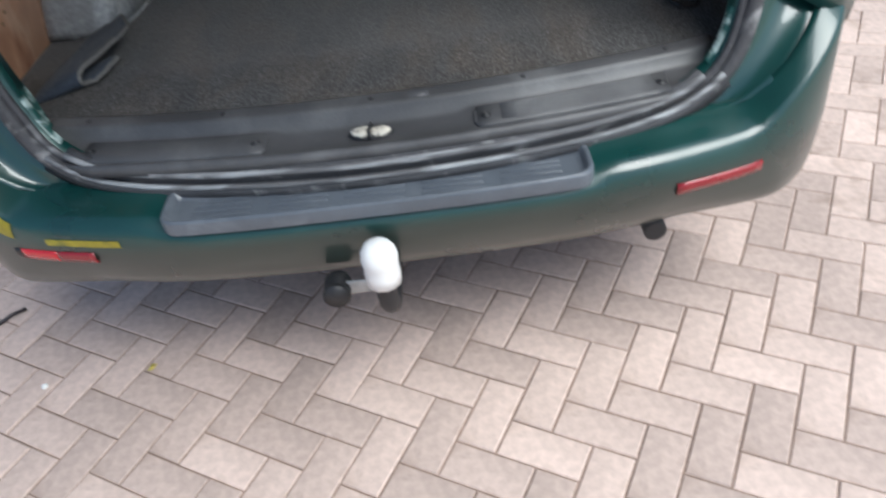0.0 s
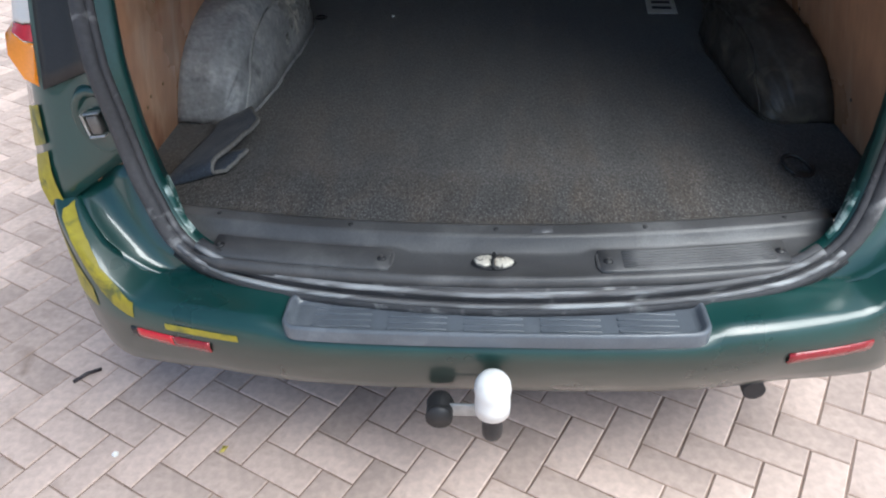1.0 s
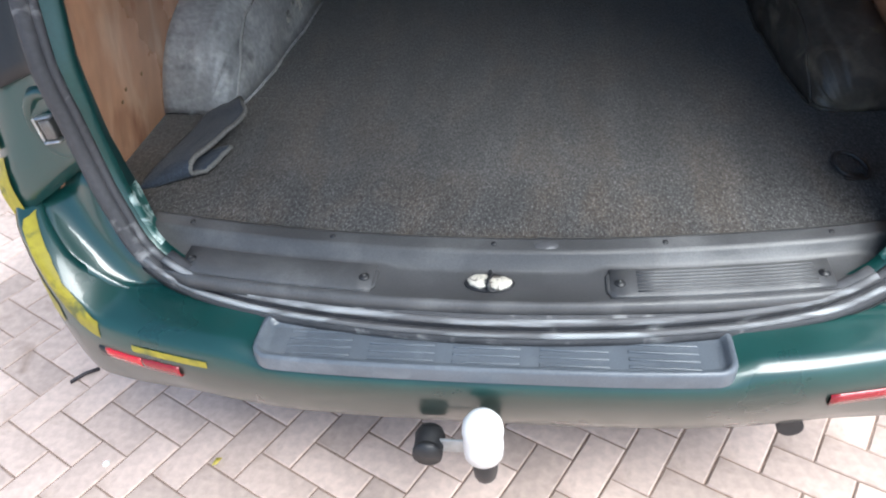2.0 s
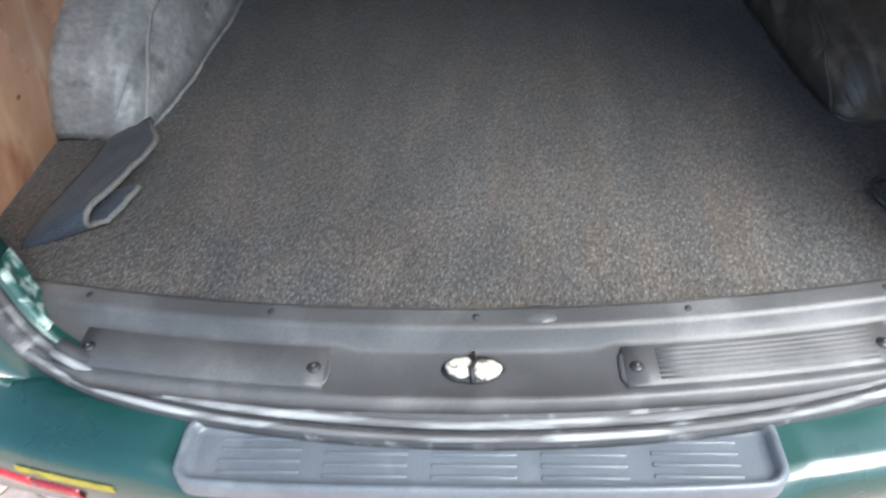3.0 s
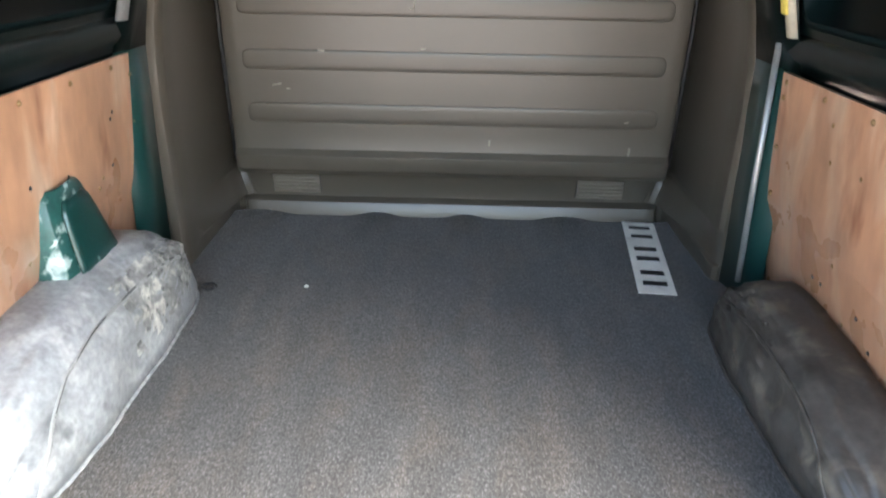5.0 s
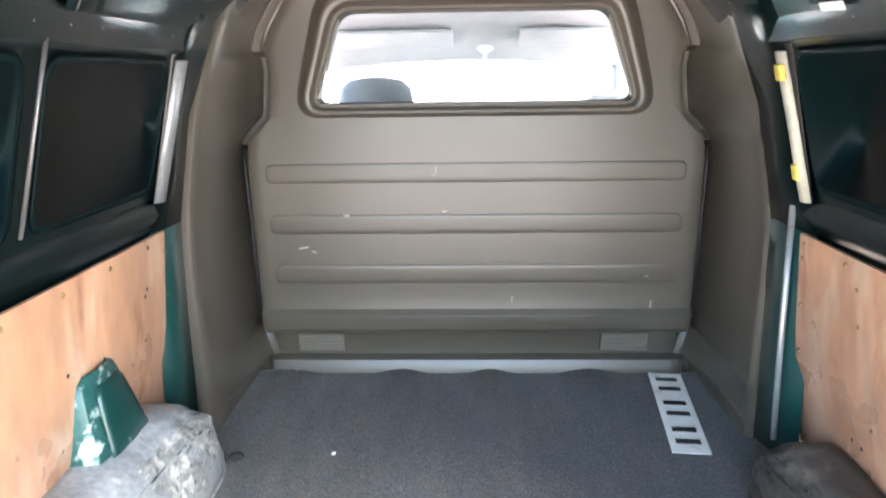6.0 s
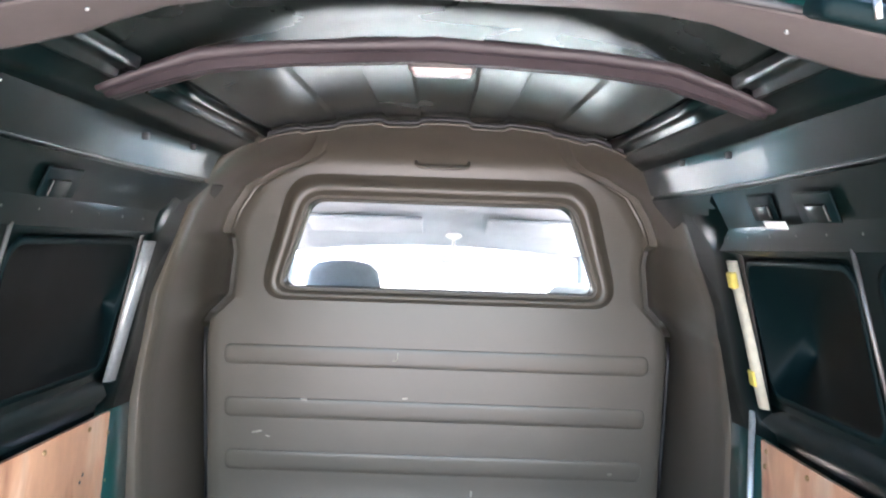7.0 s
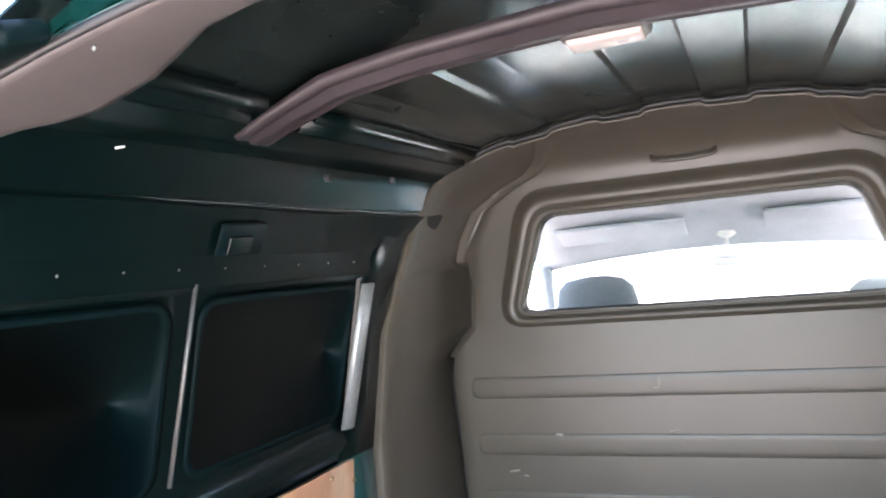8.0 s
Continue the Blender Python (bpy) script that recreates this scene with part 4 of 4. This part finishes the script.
part("exhaust", lathe([(0.022, -0.005), (0.026, -0.005), (0.026, 0.30), (0.022, 0.30)], 0.600, 1.150, 0.388, "y", 18), BLACK, van, "black exhaust end")

# ---- roof: bow, lamp, side channels ----
rows = []
for x in np.linspace(-0.525, 0.550, 43):
    u = abs(x - CX)
    z = lerp([(0, 2.214), (0.25, 2.200), (0.38, 2.184), (0.47, 2.150), (0.54, 2.118)], u)
    drop = lerp([(0, 0.028), (0.40, 0.024), (0.46, 0.018), (0.54, 0.009)], u)
    rows.append([(x, 2.045 + v, z - drop * d) for v, d in ((0.0, 0.0), (0.004, 0.55), (0.018, 0.62), (0.024, 0.50), (0.034, 0.50), (0.039, 1.0), (0.056, 1.05), (0.060, 0.86), (0.072, 0.86), (0.076, 1.0), (0.084, 0.95), (0.088, 0.5), (0.098, 0.45), (0.105, 0.0))])
bow = part("roof_bow", grid(rows), MAUVE_DARK, van, "dark mauve pressed roof bow with double ridges", thick=0.003)
for x in (-0.10, 0.14):
    part("bow_hole", lathe([(0.0, 0), (0.006, 0), (0.007, 0.001)], x, 2.097, roof_z(x) - 0.0335, "z", 10), BLACK, bow)
lamp = part("roof_lamp", box(0.020, 2.146, 2.192, 0.118, 0.074, 0.026, pose(0, 0, 0, 0, 0, 0), 0.008), MAUVE, bow, "small roof lamp housing")
part("lamp_lens", box(0.020, 2.146, 2.178, 0.102, 0.058, 0.014, None, 0.006), LENS, bow, "pinkish lamp lens")
for s in (-1, 1):
    for y0, y1 in ((1.72, 2.03), (2.17, 3.00)):
        rows = []
        for y in np.linspace(y0, y1, 6):
            xo = 0.488 + 0.03 * (y - 2.3)
            row = []
            for u, d in ((-0.022, 0.0), (-0.018, 0.016), (-0.012, 0.017), (-0.008, 0.006), (0.012, 0.005), (0.016, 0.015), (0.022, 0.014), (0.025, 0.0)):
                row.append((CX + s * (xo + u), y, roof_z(CX + xo + u) - 0.003 - d))
            rows.append(row)
        part("roof_channel", grid(rows), GREEN_SHADED, van, "pressed steel roof channel", thick=0.002)
    for y in (2.42, 2.68):
        part("clip", box(CX + s * (0.586 - draw_in(y, 2.076)), y, 2.076, 0.014, 0.014, 0.016, None, 0.003), BLACK, van)
    # pressed pockets, rivets, blanked side window
    for y, w in (((2.225, 0.13),) if s < 0 else ((2.19, 0.14), (2.43, 0.12))):
        x, z = 0.671, 1.970
        t = pose(0, 0, 0, 0, s * -25, 0)
        part("pocket", box(CX + s * (x - 0.001 - draw_in(y, z)), y, z, 0.006, w, 0.060, t, 0.004), DARK, van, "dark box painted as the shaded inside of a pressed pocket")
        part("pocket_tab", box(CX + s * (x - 0.002 - draw_in(y, z)), y - 0.010, z - 0.011, 0.008, w * 0.5, 0.034, t, 0.003), GREEN_SHADED, van)
    for k in range(11):
        part("rivet", lathe([(0.0, -0.002 * s), (0.0022, -0.001 * s), (0.003, 0.001 * s)], CX + s * 0.7110, 1.62 + 0.118 * k, 1.893 + body_rise(1.62 + 0.118 * k, 1.893), "x", 8), DULL, van)
    def on_wall(y, z, lift):
        return (CX + s * (lerp([(1.50, 0.838), (1.85, 0.742)], z) - lift), y, z + body_rise(y, z))
    def panel_ring(y0, y1, z0, z1, r, lift):
        return [on_wall((y0 + y1) / 2 + u, (z0 + z1) / 2 + v, lift) for u, v in rounded(y1 - y0, z1 - z0, r)]
    for y0, y1 in ((1.50, 2.110), (2.170, 2.745 if s < 0 else 2.665)):
        rows = [panel_ring(y0, y1, 1.505, 1.845, 0.05, 0.0035), panel_ring(y0 + 0.012, y1 - 0.012, 1.517, 1.833, 0.04, 0.0045), panel_ring(y0 + 0.018, y1 - 0.018, 1.523, 1.827, 0.04, 0.003), panel_ring(y0 + 0.10, y1 - 0.10, 1.60, 1.75, 0.04, 0.003)]
        part("blanked_window", cap_ends(grid(rows, closed=True)), DARK, van, "glossy black blanked side window")
    part("window_rod", tube([on_wall(2.142, 1.868, 0.020), on_wall(2.132, 1.515, 0.012)], 0.0045, 8), DULL, van, "dull metal window strip")
    sy, wide = (0.0, 1.0) if s < 0 else (-0.072, 0.72)
    strip = [[on_wall(y + sy, z, lift) for y, lift in ((y0, 0.010), (y0 + 0.010 * wide, 0.022), (y0 + 0.036 * wide, 0.024), (y0 + 0.046 * wide, 0.016))] for y0, z in ((2.752, 1.838), (2.748, 1.67), (2.735, 1.478))]
    trim = part("pillar_strip", grid(strip), PALE_METAL if s < 0 else BEIGE_SEAL, van, "pale strip beside the bulkhead", thick=0.006)
    if s > 0:
        for z in (1.79, 1.55):
            part("foam_tab", box(*on_wall(2.695, z, 0.026), 0.016, 0.034, 0.040, pose(0, 0, 0, 0, -14, 0), 0.004), YELLOW_TAPE, trim, "yellow foam tab")
        part("edge_rail", tube([(0.832, 2.745, 1.46), (0.838, 2.74, 1.10), (0.846, 2.735, 0.80)], 0.009, 8), PALE_METAL, van, "pale metal edge rail")
part("sticker", box(CX + 0.688, 2.37, 1.935, 0.003, 0.095, 0.017, pose(0, 0, 0, 0, -30, 0)), WHITE, van, "small white sticker", smooth=False)
part("paint_chip", box(CX - 0.586, 1.868, 2.097, 0.007, 0.013, 0.003, pose(0, 0, 0, 10), 0.001), WHITE, van)

# green corner post by the bulkhead
for s in (-1, 1):
    rows = [[(CX + s * (lerp([(0.73, 0.872), (1.40, 0.850), (1.85, 0.742), (2.0, 0.66)], z)), 2.74 if s < 0 else 2.66, z), (CX + s * (lerp([(0.73, 0.846), (1.40, 0.828), (1.85, 0.728), (2.0, 0.65)], z)), 2.79, z), (CX + s * (lerp([(0.73, 0.82), (1.386, 0.815), (1.70, 0.76), (2.0, 0.645)], z)), 2.88, z)] for z in (0.735, 1.0, 1.2, 1.40, 1.55, 1.70, 1.85, 2.0)]
    post = part("corner_post", grid(rows[:4]), GREEN, van, "green corner post beside the bulkhead", thick=0.003)
    part("upper_post", grid(rows[3:]), GREEN_SHADED, post, thick=0.003)

# bracket over the wheel arch
rows = []
for z, y0, y1, x in ((0.95, 2.225, 2.490, 0.775), (1.03, 2.235, 2.472, 0.790), (1.10, 2.242, 2.455, 0.802), (1.165, 2.252, 2.440, 0.813), (1.185, 2.262, 2.430, 0.818), (1.197, 2.285, 2.405, 0.826)):
    rows.append([(-0.868, y0, z), (-(x + 0.004), y0 + 0.012, z), (-(x - 0.006), (y0 + y1) / 2 - 0.03, z), (-(x - 0.006), (y0 + y1) / 2 + 0.03, z), (-(x + 0.004), y1 - 0.012, z), (-0.868, y1, z)])
bracket = part("arch_bracket", cap_ends(grid(rows)), WORN_PAINT, van, "chipped green steel bracket above the wheel arch", bevel=0.004)
rows = []
for z, y0, y1, x in ((0.985, 2.275, 2.462, 0.771), (1.03, 2.280, 2.450, 0.781), (1.10, 2.286, 2.432, 0.794), (1.145, 2.292, 2.418, 0.802), (1.168, 2.310, 2.402, 0.808)):
    rows.append([(-x, y0, z), (-(x - 0.006), y0 + 0.02, z), (-(x - 0.006), y1 - 0.02, z), (-x, y1, z)])
part("bracket_hollow", grid(rows), GREEN_WORN, bracket, "inner face of the bracket, darker green for its shaded hollow", thick=0.003)
part("lashing_ring", tube([(-0.660 + 0.020 * math.cos(a), 2.712 + 0.020 * math.sin(a), FLOOR + 0.022) for a in np.linspace(0, 6.0, 16)], 0.004, 6), BLACK, van, "small black lashing ring")
part("lashing_ring", tube([(0.742 + 0.030 * math.cos(a) - 0.012 * math.sin(a), 1.556 + 0.034 * math.sin(a), FLOOR + 0.020 + 0.012 * math.sin(a)) for a in np.linspace(0, 2 * math.pi, 20, endpoint=False)], 0.0055, 8, closed=True), BLACK, van, "black lashing ring")
part("ring_plate", box(0.742, 1.528, FLOOR + 0.011, 0.042, 0.026, 0.005, None, 0.003), BLACK, van, "black plate under the lashing ring")

# ---- loose things in the load space ----
def mat_row(f):
    """One line through the folded offcut from its tucked end to its flap; f runs from the flat side to the open fold."""
    top, loop_h = 0.758 + 0.036 * f, 0.014 + 0.022 * f
    tuck = 1.80 + 0.010 * f
    line = [(tuck, top - 0.010), (1.75, top), (1.65, top), (1.55, top - 0.003), (1.485, top - 0.006), (1.450, top - 0.012), (1.436, top - 0.5 * loop_h - 0.010), (1.448, top - loop_h - 0.006), (1.475, top - loop_h - 0.005), (1.515, top - loop_h), (1.570, top - loop_h + 0.006 * f)]
    out = []
    for j, p in enumerate(smooth_line([(0, y, z) for y, z in line], 34)):
        y = p.y + (0.018 + 0.036 * f) * max(0.0, min(1.0, (1.72 - p.y) / 0.25))
        right = lerp([(1.42, -0.705), (1.505, -0.700), (1.567, -0.672), (1.652, -0.651), (1.708, -0.633), (1.82, -0.690), (1.86, -0.708)], y) + (0.020 if j > 24 else 0.0)
        left = lerp([(1.42, -0.818), (1.57, -0.792), (1.69, -0.768), (1.86, -0.770)], y)
        x = left + (right - left) * f
        wob = 0.006 * noise.noise((x * 14, y * 9, 2.0)) + 0.003 * noise.noise((x * 40, y * 31, 5.0))
        out.append((x + 0.005 * noise.noise((y * 45, f, 1.0)) * f, y, max(p.z + wob * min(1.0, f * 2 + 0.3), FLOOR + 0.013)))
    return out


rows = [mat_row(f) for f in np.linspace(0, 1, 13)]
mat_piece = part("folded_mat", grid(rows), FELT, None, thick=0.011, offset=0)
tagged(mat_piece, "folded blue-grey felt offcut lying by the wheel arch", "mat")
edge = [Vector(q) + Vector((0.001 + 0.003 * noise.noise((k * 0.9, 0.0, 0.0)), 0, 0.002 * noise.noise((k * 0.7, 4.0, 0.0)))) for k, q in enumerate(rows[-1])]
part("cut_edge", tube(edge, 0.0064, 6), FELT_EDGE, mat_piece, "frayed pale cut edge")

A, C = Vector((0.625, 3.27, 0)), Vector((0.577, 2.755, 0))
along = (A - C).normalized()
across = Vector((along.y, -along.x, 0))
number_plate = part("number_plate", grid([[C + along * v + across * u + Vector((0, 0, FLOOR + 0.012 + 0.0005 * k)) for u in np.linspace(0.0, 0.110, 4)] for k, v in enumerate(np.linspace(0, 0.517, 8))]), PLATE, None, smooth=False, thick=0.002, offset=1)
tagged(number_plate, "dirty white plate with black bars lying on the carpet", "plate")
for k, v in enumerate((0.045, 0.115, 0.215, 0.285, 0.385, 0.455)):
    c = C + along * (v + 0.015) + across * 0.055
    part("bar", box(c.x, c.y, FLOOR + 0.0165, 0.070, 0.025, 0.002, Matrix.Rotation(math.atan2(across.y, across.x), 4, "Z")), BLACK, number_plate, smooth=False)
rng = random.Random(11)
flake = part("paint_flake", box(-0.387, 2.745, FLOOR + 0.012, 0.012, 0.012, 0.006, None, 0.003), SPOTW)
tagged(flake, "tiny white flake lying on the carpet", "debris", group="flakes")
for x, y, k in ((0.26, 1.87, 0.40), (0.183, 2.034, 0.35), (0.562, 1.539, 0.45)):
    c = copy_thing(flake, Matrix.Translation((0, 0, 0)))
    c.scale = (k, k, k)
    c.location = (x + 0.387 * k, y - 2.745 * k, (FLOOR + 0.012) * (1 - k) - 0.006)

# ---- tailgate, raised ----
def gate(u, v, lift=0.0):
    """u across, v from the hinge (0) to the free edge (1)."""
    w = lerp([(0, 0.66), (0.12, 0.72), (0.45, 0.79), (0.8, 0.80), (1, 0.76)], v)
    y, z = 1.56 - 1.40 * v, 2.255 + 0.42 * v + 0.05 * math.sin(v * math.pi)
    return (u * w, y, z + lift - 0.04 * u * u)


tail = part("tailgate", grid([[gate(u, v) for u in np.linspace(-1, 1, 13)] for v in np.linspace(0, 1, 11)]), GREEN, van, "raised dark green tailgate", thick=0.05, offset=1, bevel=0.01)
part("tailgate_lining", grid([[gate(u * 0.82, v, -0.012) for u in np.linspace(-1, 1, 9)] for v in np.linspace(0.03, 0.94, 10)]), BLACK, tail, "black inner lining", thick=0.006)
for s in (-1, 1):
    hinge = part("hinge", box(s * 0.420, 1.578, 2.142, 0.088, 0.060, 0.024, pose(0, 0, 0, 16, s * 10, 0), 0.009), DARK, tail, "black tailgate hinge, darkened for the shade of its pocket")
    part("hinge_pin", tube([(s * 0.424, 1.548, 2.130), (s * 0.420, 1.546, 2.148)], 0.0035, 8), STEEL, hinge, "bright hinge pin")
    part("header_screw", lathe([(0.0, -0.0015), (0.0018, -0.001), (0.003, 0.001)], OX + s * 0.345, 1.600, 2.128, "y", 10), DULL, van, "small screw")
    part("gas_strut", tube([(s * 0.62, 1.52, 1.93), (s * 0.70, 0.95, 2.40)], 0.011, 10), BLACK, tail, "black gas strut")

# ---- cab behind the bulkhead ----
part("cab_floor", box(0, 4.1, 0.62, 1.8, 1.6, 0.05), BLACK, van)
rows = [[(x, y, z - 0.10 * x * x) for x in np.linspace(-0.70, 0.70, 11)] for y, z in ((3.40, 2.10), (3.7, 2.08), (4.0, 2.0), (4.25, 1.88), (4.42, 1.79), (4.44, 1.775))]
crown = ((3.28, 2.258, 0.33), (3.5, 2.235, 0.31), (3.8, 2.165, 0.26), (4.1, 2.050, 0.20), (4.35, 1.895, 0.15), (4.47, 1.805, 0.12))
part("cab_roof", grid([[(x, y, z - k * x * x) for x in np.linspace(-0.73, 0.73, 13)] for y, z, k in crown]), GREEN, van, "dark green cab roof", thick=0.003)
part("headliner", grid(rows), HEADLINER, van, "light grey cab headliner", thick=0.02, offset=1)
for s in (-1, 1):
    part("windscreen_pillar", tube([(s * 0.70, 4.42, 1.76), (s * 0.80, 4.9, 1.30)], 0.035, 8), HEADLINER, van, "pale windscreen pillar")
    part("cab_side", grid([[(s * x, y, z) for x, z in ((0.88, 0.6), (0.88, 1.28))] for y in (3.48, 4.0, 4.9)]), GREEN, van, thick=0.03)
    part("cab_cheek", grid([[(s * 0.885, 3.48, 0.60), (s * 0.83, 3.48, 1.60), (s * 0.68, 3.48, 2.12)], [(s * 0.885, 3.62, 0.60), (s * 0.81, 3.60, 1.60), (s * 0.67, 3.58, 2.10)]]), HEADLINER, van, thick=0.02)
    part("cab_roof_rail", tube([(s * 0.68, 3.42, 2.09), (s * 0.70, 4.0, 2.0), (s * 0.69, 4.42, 1.78)], 0.03, 8), HEADLINER, van, "pale cab roof rail")
rows = [[(x, y, z) for x in (-0.86, 0, 0.86)] for y, z in ((4.75, 0.6), (4.72, 1.22), (5.0, 1.30), (5.55, 1.10), (5.65, 0.5))]
part("bonnet", grid(rows), GREEN, van, "green bonnet and dashboard shelf", thick=0.02)
rows = [[(x, y, z) for x in np.linspace(-0.72 - k * 0.08, 0.72 + k * 0.08, 5)] for k, (y, z) in enumerate(((4.44, 1.775), (4.92, 1.29)))]
screen = part("windscreen", grid(rows), PANE, van, "clear windscreen", thick=0.004)
screen.visible_shadow = False


def seat(x, top, w):
    s_ob = part("seat_back", grid([[(x + w * 0.5 * math.cos(a) * k, 3.74 + 0.02 * (top - z) + 0.07 * math.sin(a), z) for a in np.linspace(0, 2 * math.pi, 20, endpoint=False)] for k, z in ((0.98, 0.95), (1.0, 1.2), (0.97, 1.42), (0.85, 1.50), (0.5, 1.53))], closed=True), SEAT, van, "grey cloth seat back, lightened for the window's haze")
    rows = []
    for k, z in ((0.75, top - 0.24), (0.95, top - 0.18), (1.0, top - 0.10), (0.92, top - 0.04), (0.70, top - 0.01), (0.3, top)):
        rows.append([(x + 0.145 * k * math.cos(a), 3.74 + 0.05 * math.sin(a), z) for a in np.linspace(0, 2 * math.pi, 22, endpoint=False)])
    part("headrest", cap_ends(grid(rows, closed=True)), SEAT, s_ob, "rounded grey headrest, lightened for the window's haze")


seat(-0.345, 1.74, 0.50)
seat(0.565, 1.675, 0.50)
mirror = part("cab_mirror", box(0.075, 4.30, 1.722, 0.115, 0.03, 0.042, pose(0, 0, 0, 0, 4, 0), 0.012), CLEAR, van, "small interior mirror, paled for glare")
part("mirror_stem", tube([(0.08, 4.36, 1.815), (0.08, 4.31, 1.735)], 0.008, 8), CLEAR, mirror)
part("mirror_base", lathe([(0.045, 0.0), (0.040, -0.018), (0.015, -0.035), (0.0, -0.036)], 0.08, 4.36, 1.842, "z", 14), CLEAR, mirror)
for x0, x1 in ((-0.56, -0.06), (0.22, 0.62)):
    c = (x0 + x1) / 2
    part("sun_visor", box(c, 4.18, 1.875, x1 - x0, 0.16, 0.018, pose(0, 0, 0, -24), 0.007), HEADLINER, van, "pale sun visor")

for s in (-1, 1):
    part("side_skirt", box(s * 0.985, 3.55, 0.56, 0.03, 1.70, 0.36, None, 0.01), GREEN, van, "green lower side panel")

# ---- wheels under the van ----
def wheel(x, y):
    tyre = lathe([(0.19, -0.09), (0.30, -0.095), (0.325, -0.08), (0.33, 0.0), (0.325, 0.08), (0.30, 0.095), (0.19, 0.09)], x, y, 0.33, "x", 32)
    w = part("wheel", tyre, TYRE, van, "black tyre")
    part("rim", lathe([(0.0, 0.05), (0.12, 0.06), (0.18, 0.085), (0.19, 0.09), (0.19, -0.09), (0.0, -0.08)], x, y, 0.33, "x", 28), PALE_METAL, w)


for x in (-0.80, 0.80):
    wheel(x, 2.265), wheel(x, 4.75)
part("underbody", box(0, 2.4, 0.47, 1.66, 2.2, 0.30), BLACK, van)

# ---- paving: herringbone pavers ----
UNIT, TURN_PAVE = 0.1028, math.atan2(-0.096, 0.183)
eu, ev = Vector((math.cos(TURN_PAVE), math.sin(TURN_PAVE), 0)), Vector((-math.sin(TURN_PAVE), math.cos(TURN_PAVE), 0))
ORIGIN = Vector((-1.052, 1.396, 0))


def brick_mesh(long, short):
    a, b, c = long / 2, short / 2, 0.0032
    v = [(-a, -b, -0.05), (a, -b, -0.05), (a, b, -0.05), (-a, b, -0.05), (-a, -b, -c), (a, -b, -c), (a, b, -c), (-a, b, -c), (-a + c, -b + c, 0), (a - c, -b + c, 0), (a - c, b - c, 0), (-a + c, b - c, 0)]
    f = [(8, 9, 10, 11)] + [(i, (i + 1) % 4, 4 + (i + 1) % 4, 4 + i) for i in range(4)] + [(4 + i, 4 + (i + 1) % 4, 8 + (i + 1) % 4, 8 + i) for i in range(4)]
    return v, f


pavement = thing("pavement", "pinkish beige brick pavers laid in herringbone", "paving", "structure")
shapes = []
for k in range(4):
    v, f = brick_mesh(0.2022 - 0.0007 * k, 0.0996 - 0.0006 * k)
    me = bpy.data.meshes.new("paver")
    me.from_pydata(v, [], f)
    me.materials.append(PAVER)
    shapes.append(me)
rng = random.Random(3)
near, far = [], []
N = 62
for i in range(-N, N):
    for j in range(-N, N):
        c = (i - j) % 4
        if c == 0:
            centre, spin = (i + 1.0, j + 0.5), 0
        elif c == 3:
            centre, spin = (i + 0.5, j + 1.0), 1
        else:
            continue
        p = ORIGIN + eu * centre[0] * UNIT + ev * centre[1] * UNIT
        r = math.hypot((p.x + 0.05) / 1.55, (p.y - 0.62) / 1.25)
        (near if r < 1 else far).append((r, p, spin))
near.sort(key=lambda q: q[0])
far += near[300:]
for r, p, spin in near[:300]:
    ob = new("paver", shapes[rng.randrange(4)])
    ob.parent = pavement
    ob.matrix_basis = Matrix.Translation((p.x, p.y, rng.uniform(-0.002, 0.001))) @ Matrix.Rotation(TURN_PAVE + spin * math.pi / 2 + rng.uniform(-0.008, 0.008), 4, "Z") @ Matrix.Rotation(rng.uniform(-0.008, 0.008), 4, "X")
verts, faces = [], []
v0, f0 = brick_mesh(0.2018, 0.0992)
for r, p, spin in far:
    a = TURN_PAVE + spin * math.pi / 2 + rng.uniform(-0.008, 0.008)
    ca, sa, dz, n0 = math.cos(a), math.sin(a), rng.uniform(-0.002, 0.001), len(verts)
    verts += [(p.x + x * ca - y * sa, p.y + x * sa + y * ca, z + dz) for x, y, z in v0]
    faces += [tuple(n0 + q for q in f) for f in f0]
me = bpy.data.meshes.new("pavers_beyond")
me.from_pydata(verts, [], faces)
me.materials.append(PAVER_REST)
rest = new("pavers_beyond", me)
rest.parent = pavement
tagged(rest, kind="stuff")
bm = bmesh.new()
bmesh.ops.create_grid(bm, x_segments=1, y_segments=1, size=5.6, matrix=pose(-1.0, 1.4, -0.0045, 0, 0, math.degrees(TURN_PAVE)))
part("joint_sand", bm, JOINT, pavement, "dark sandy joints", smooth=False)
tagged(part("twig", tube([(-1.30, 1.50, 0.006), (-1.27, 1.535, 0.009), (-1.235, 1.56, 0.006)], 0.006, 6), MAUVE_DARK), "small dry leaf stalk on the pavers", "twig")
tagged(part("pebble", lathe([(0.0, 0.010), (0.006, 0.008), (0.010, 0.003), (0.008, -0.003)], -1.051, 1.227, 0.002, "z", 9), SPOTW), "tiny pale pebble in a joint between the pavers", "pebble")
leaf = bmesh.new()
tip = [leaf.verts.new(q) for q in ((-0.748 - 0.010, 1.254 - 0.014, 0.004), (-0.748 + 0.004, 1.254 - 0.010, 0.007), (-0.748 + 0.010, 1.254 + 0.012, 0.005), (-0.748 - 0.004, 1.254 + 0.008, 0.009))]
leaf.faces.new(tip)
tagged(part("leaf_scrap", leaf, YELLOW_TAPE, None, thick=0.001, offset=1), "small yellow scrap of leaf lying on the pavers", "leaf")
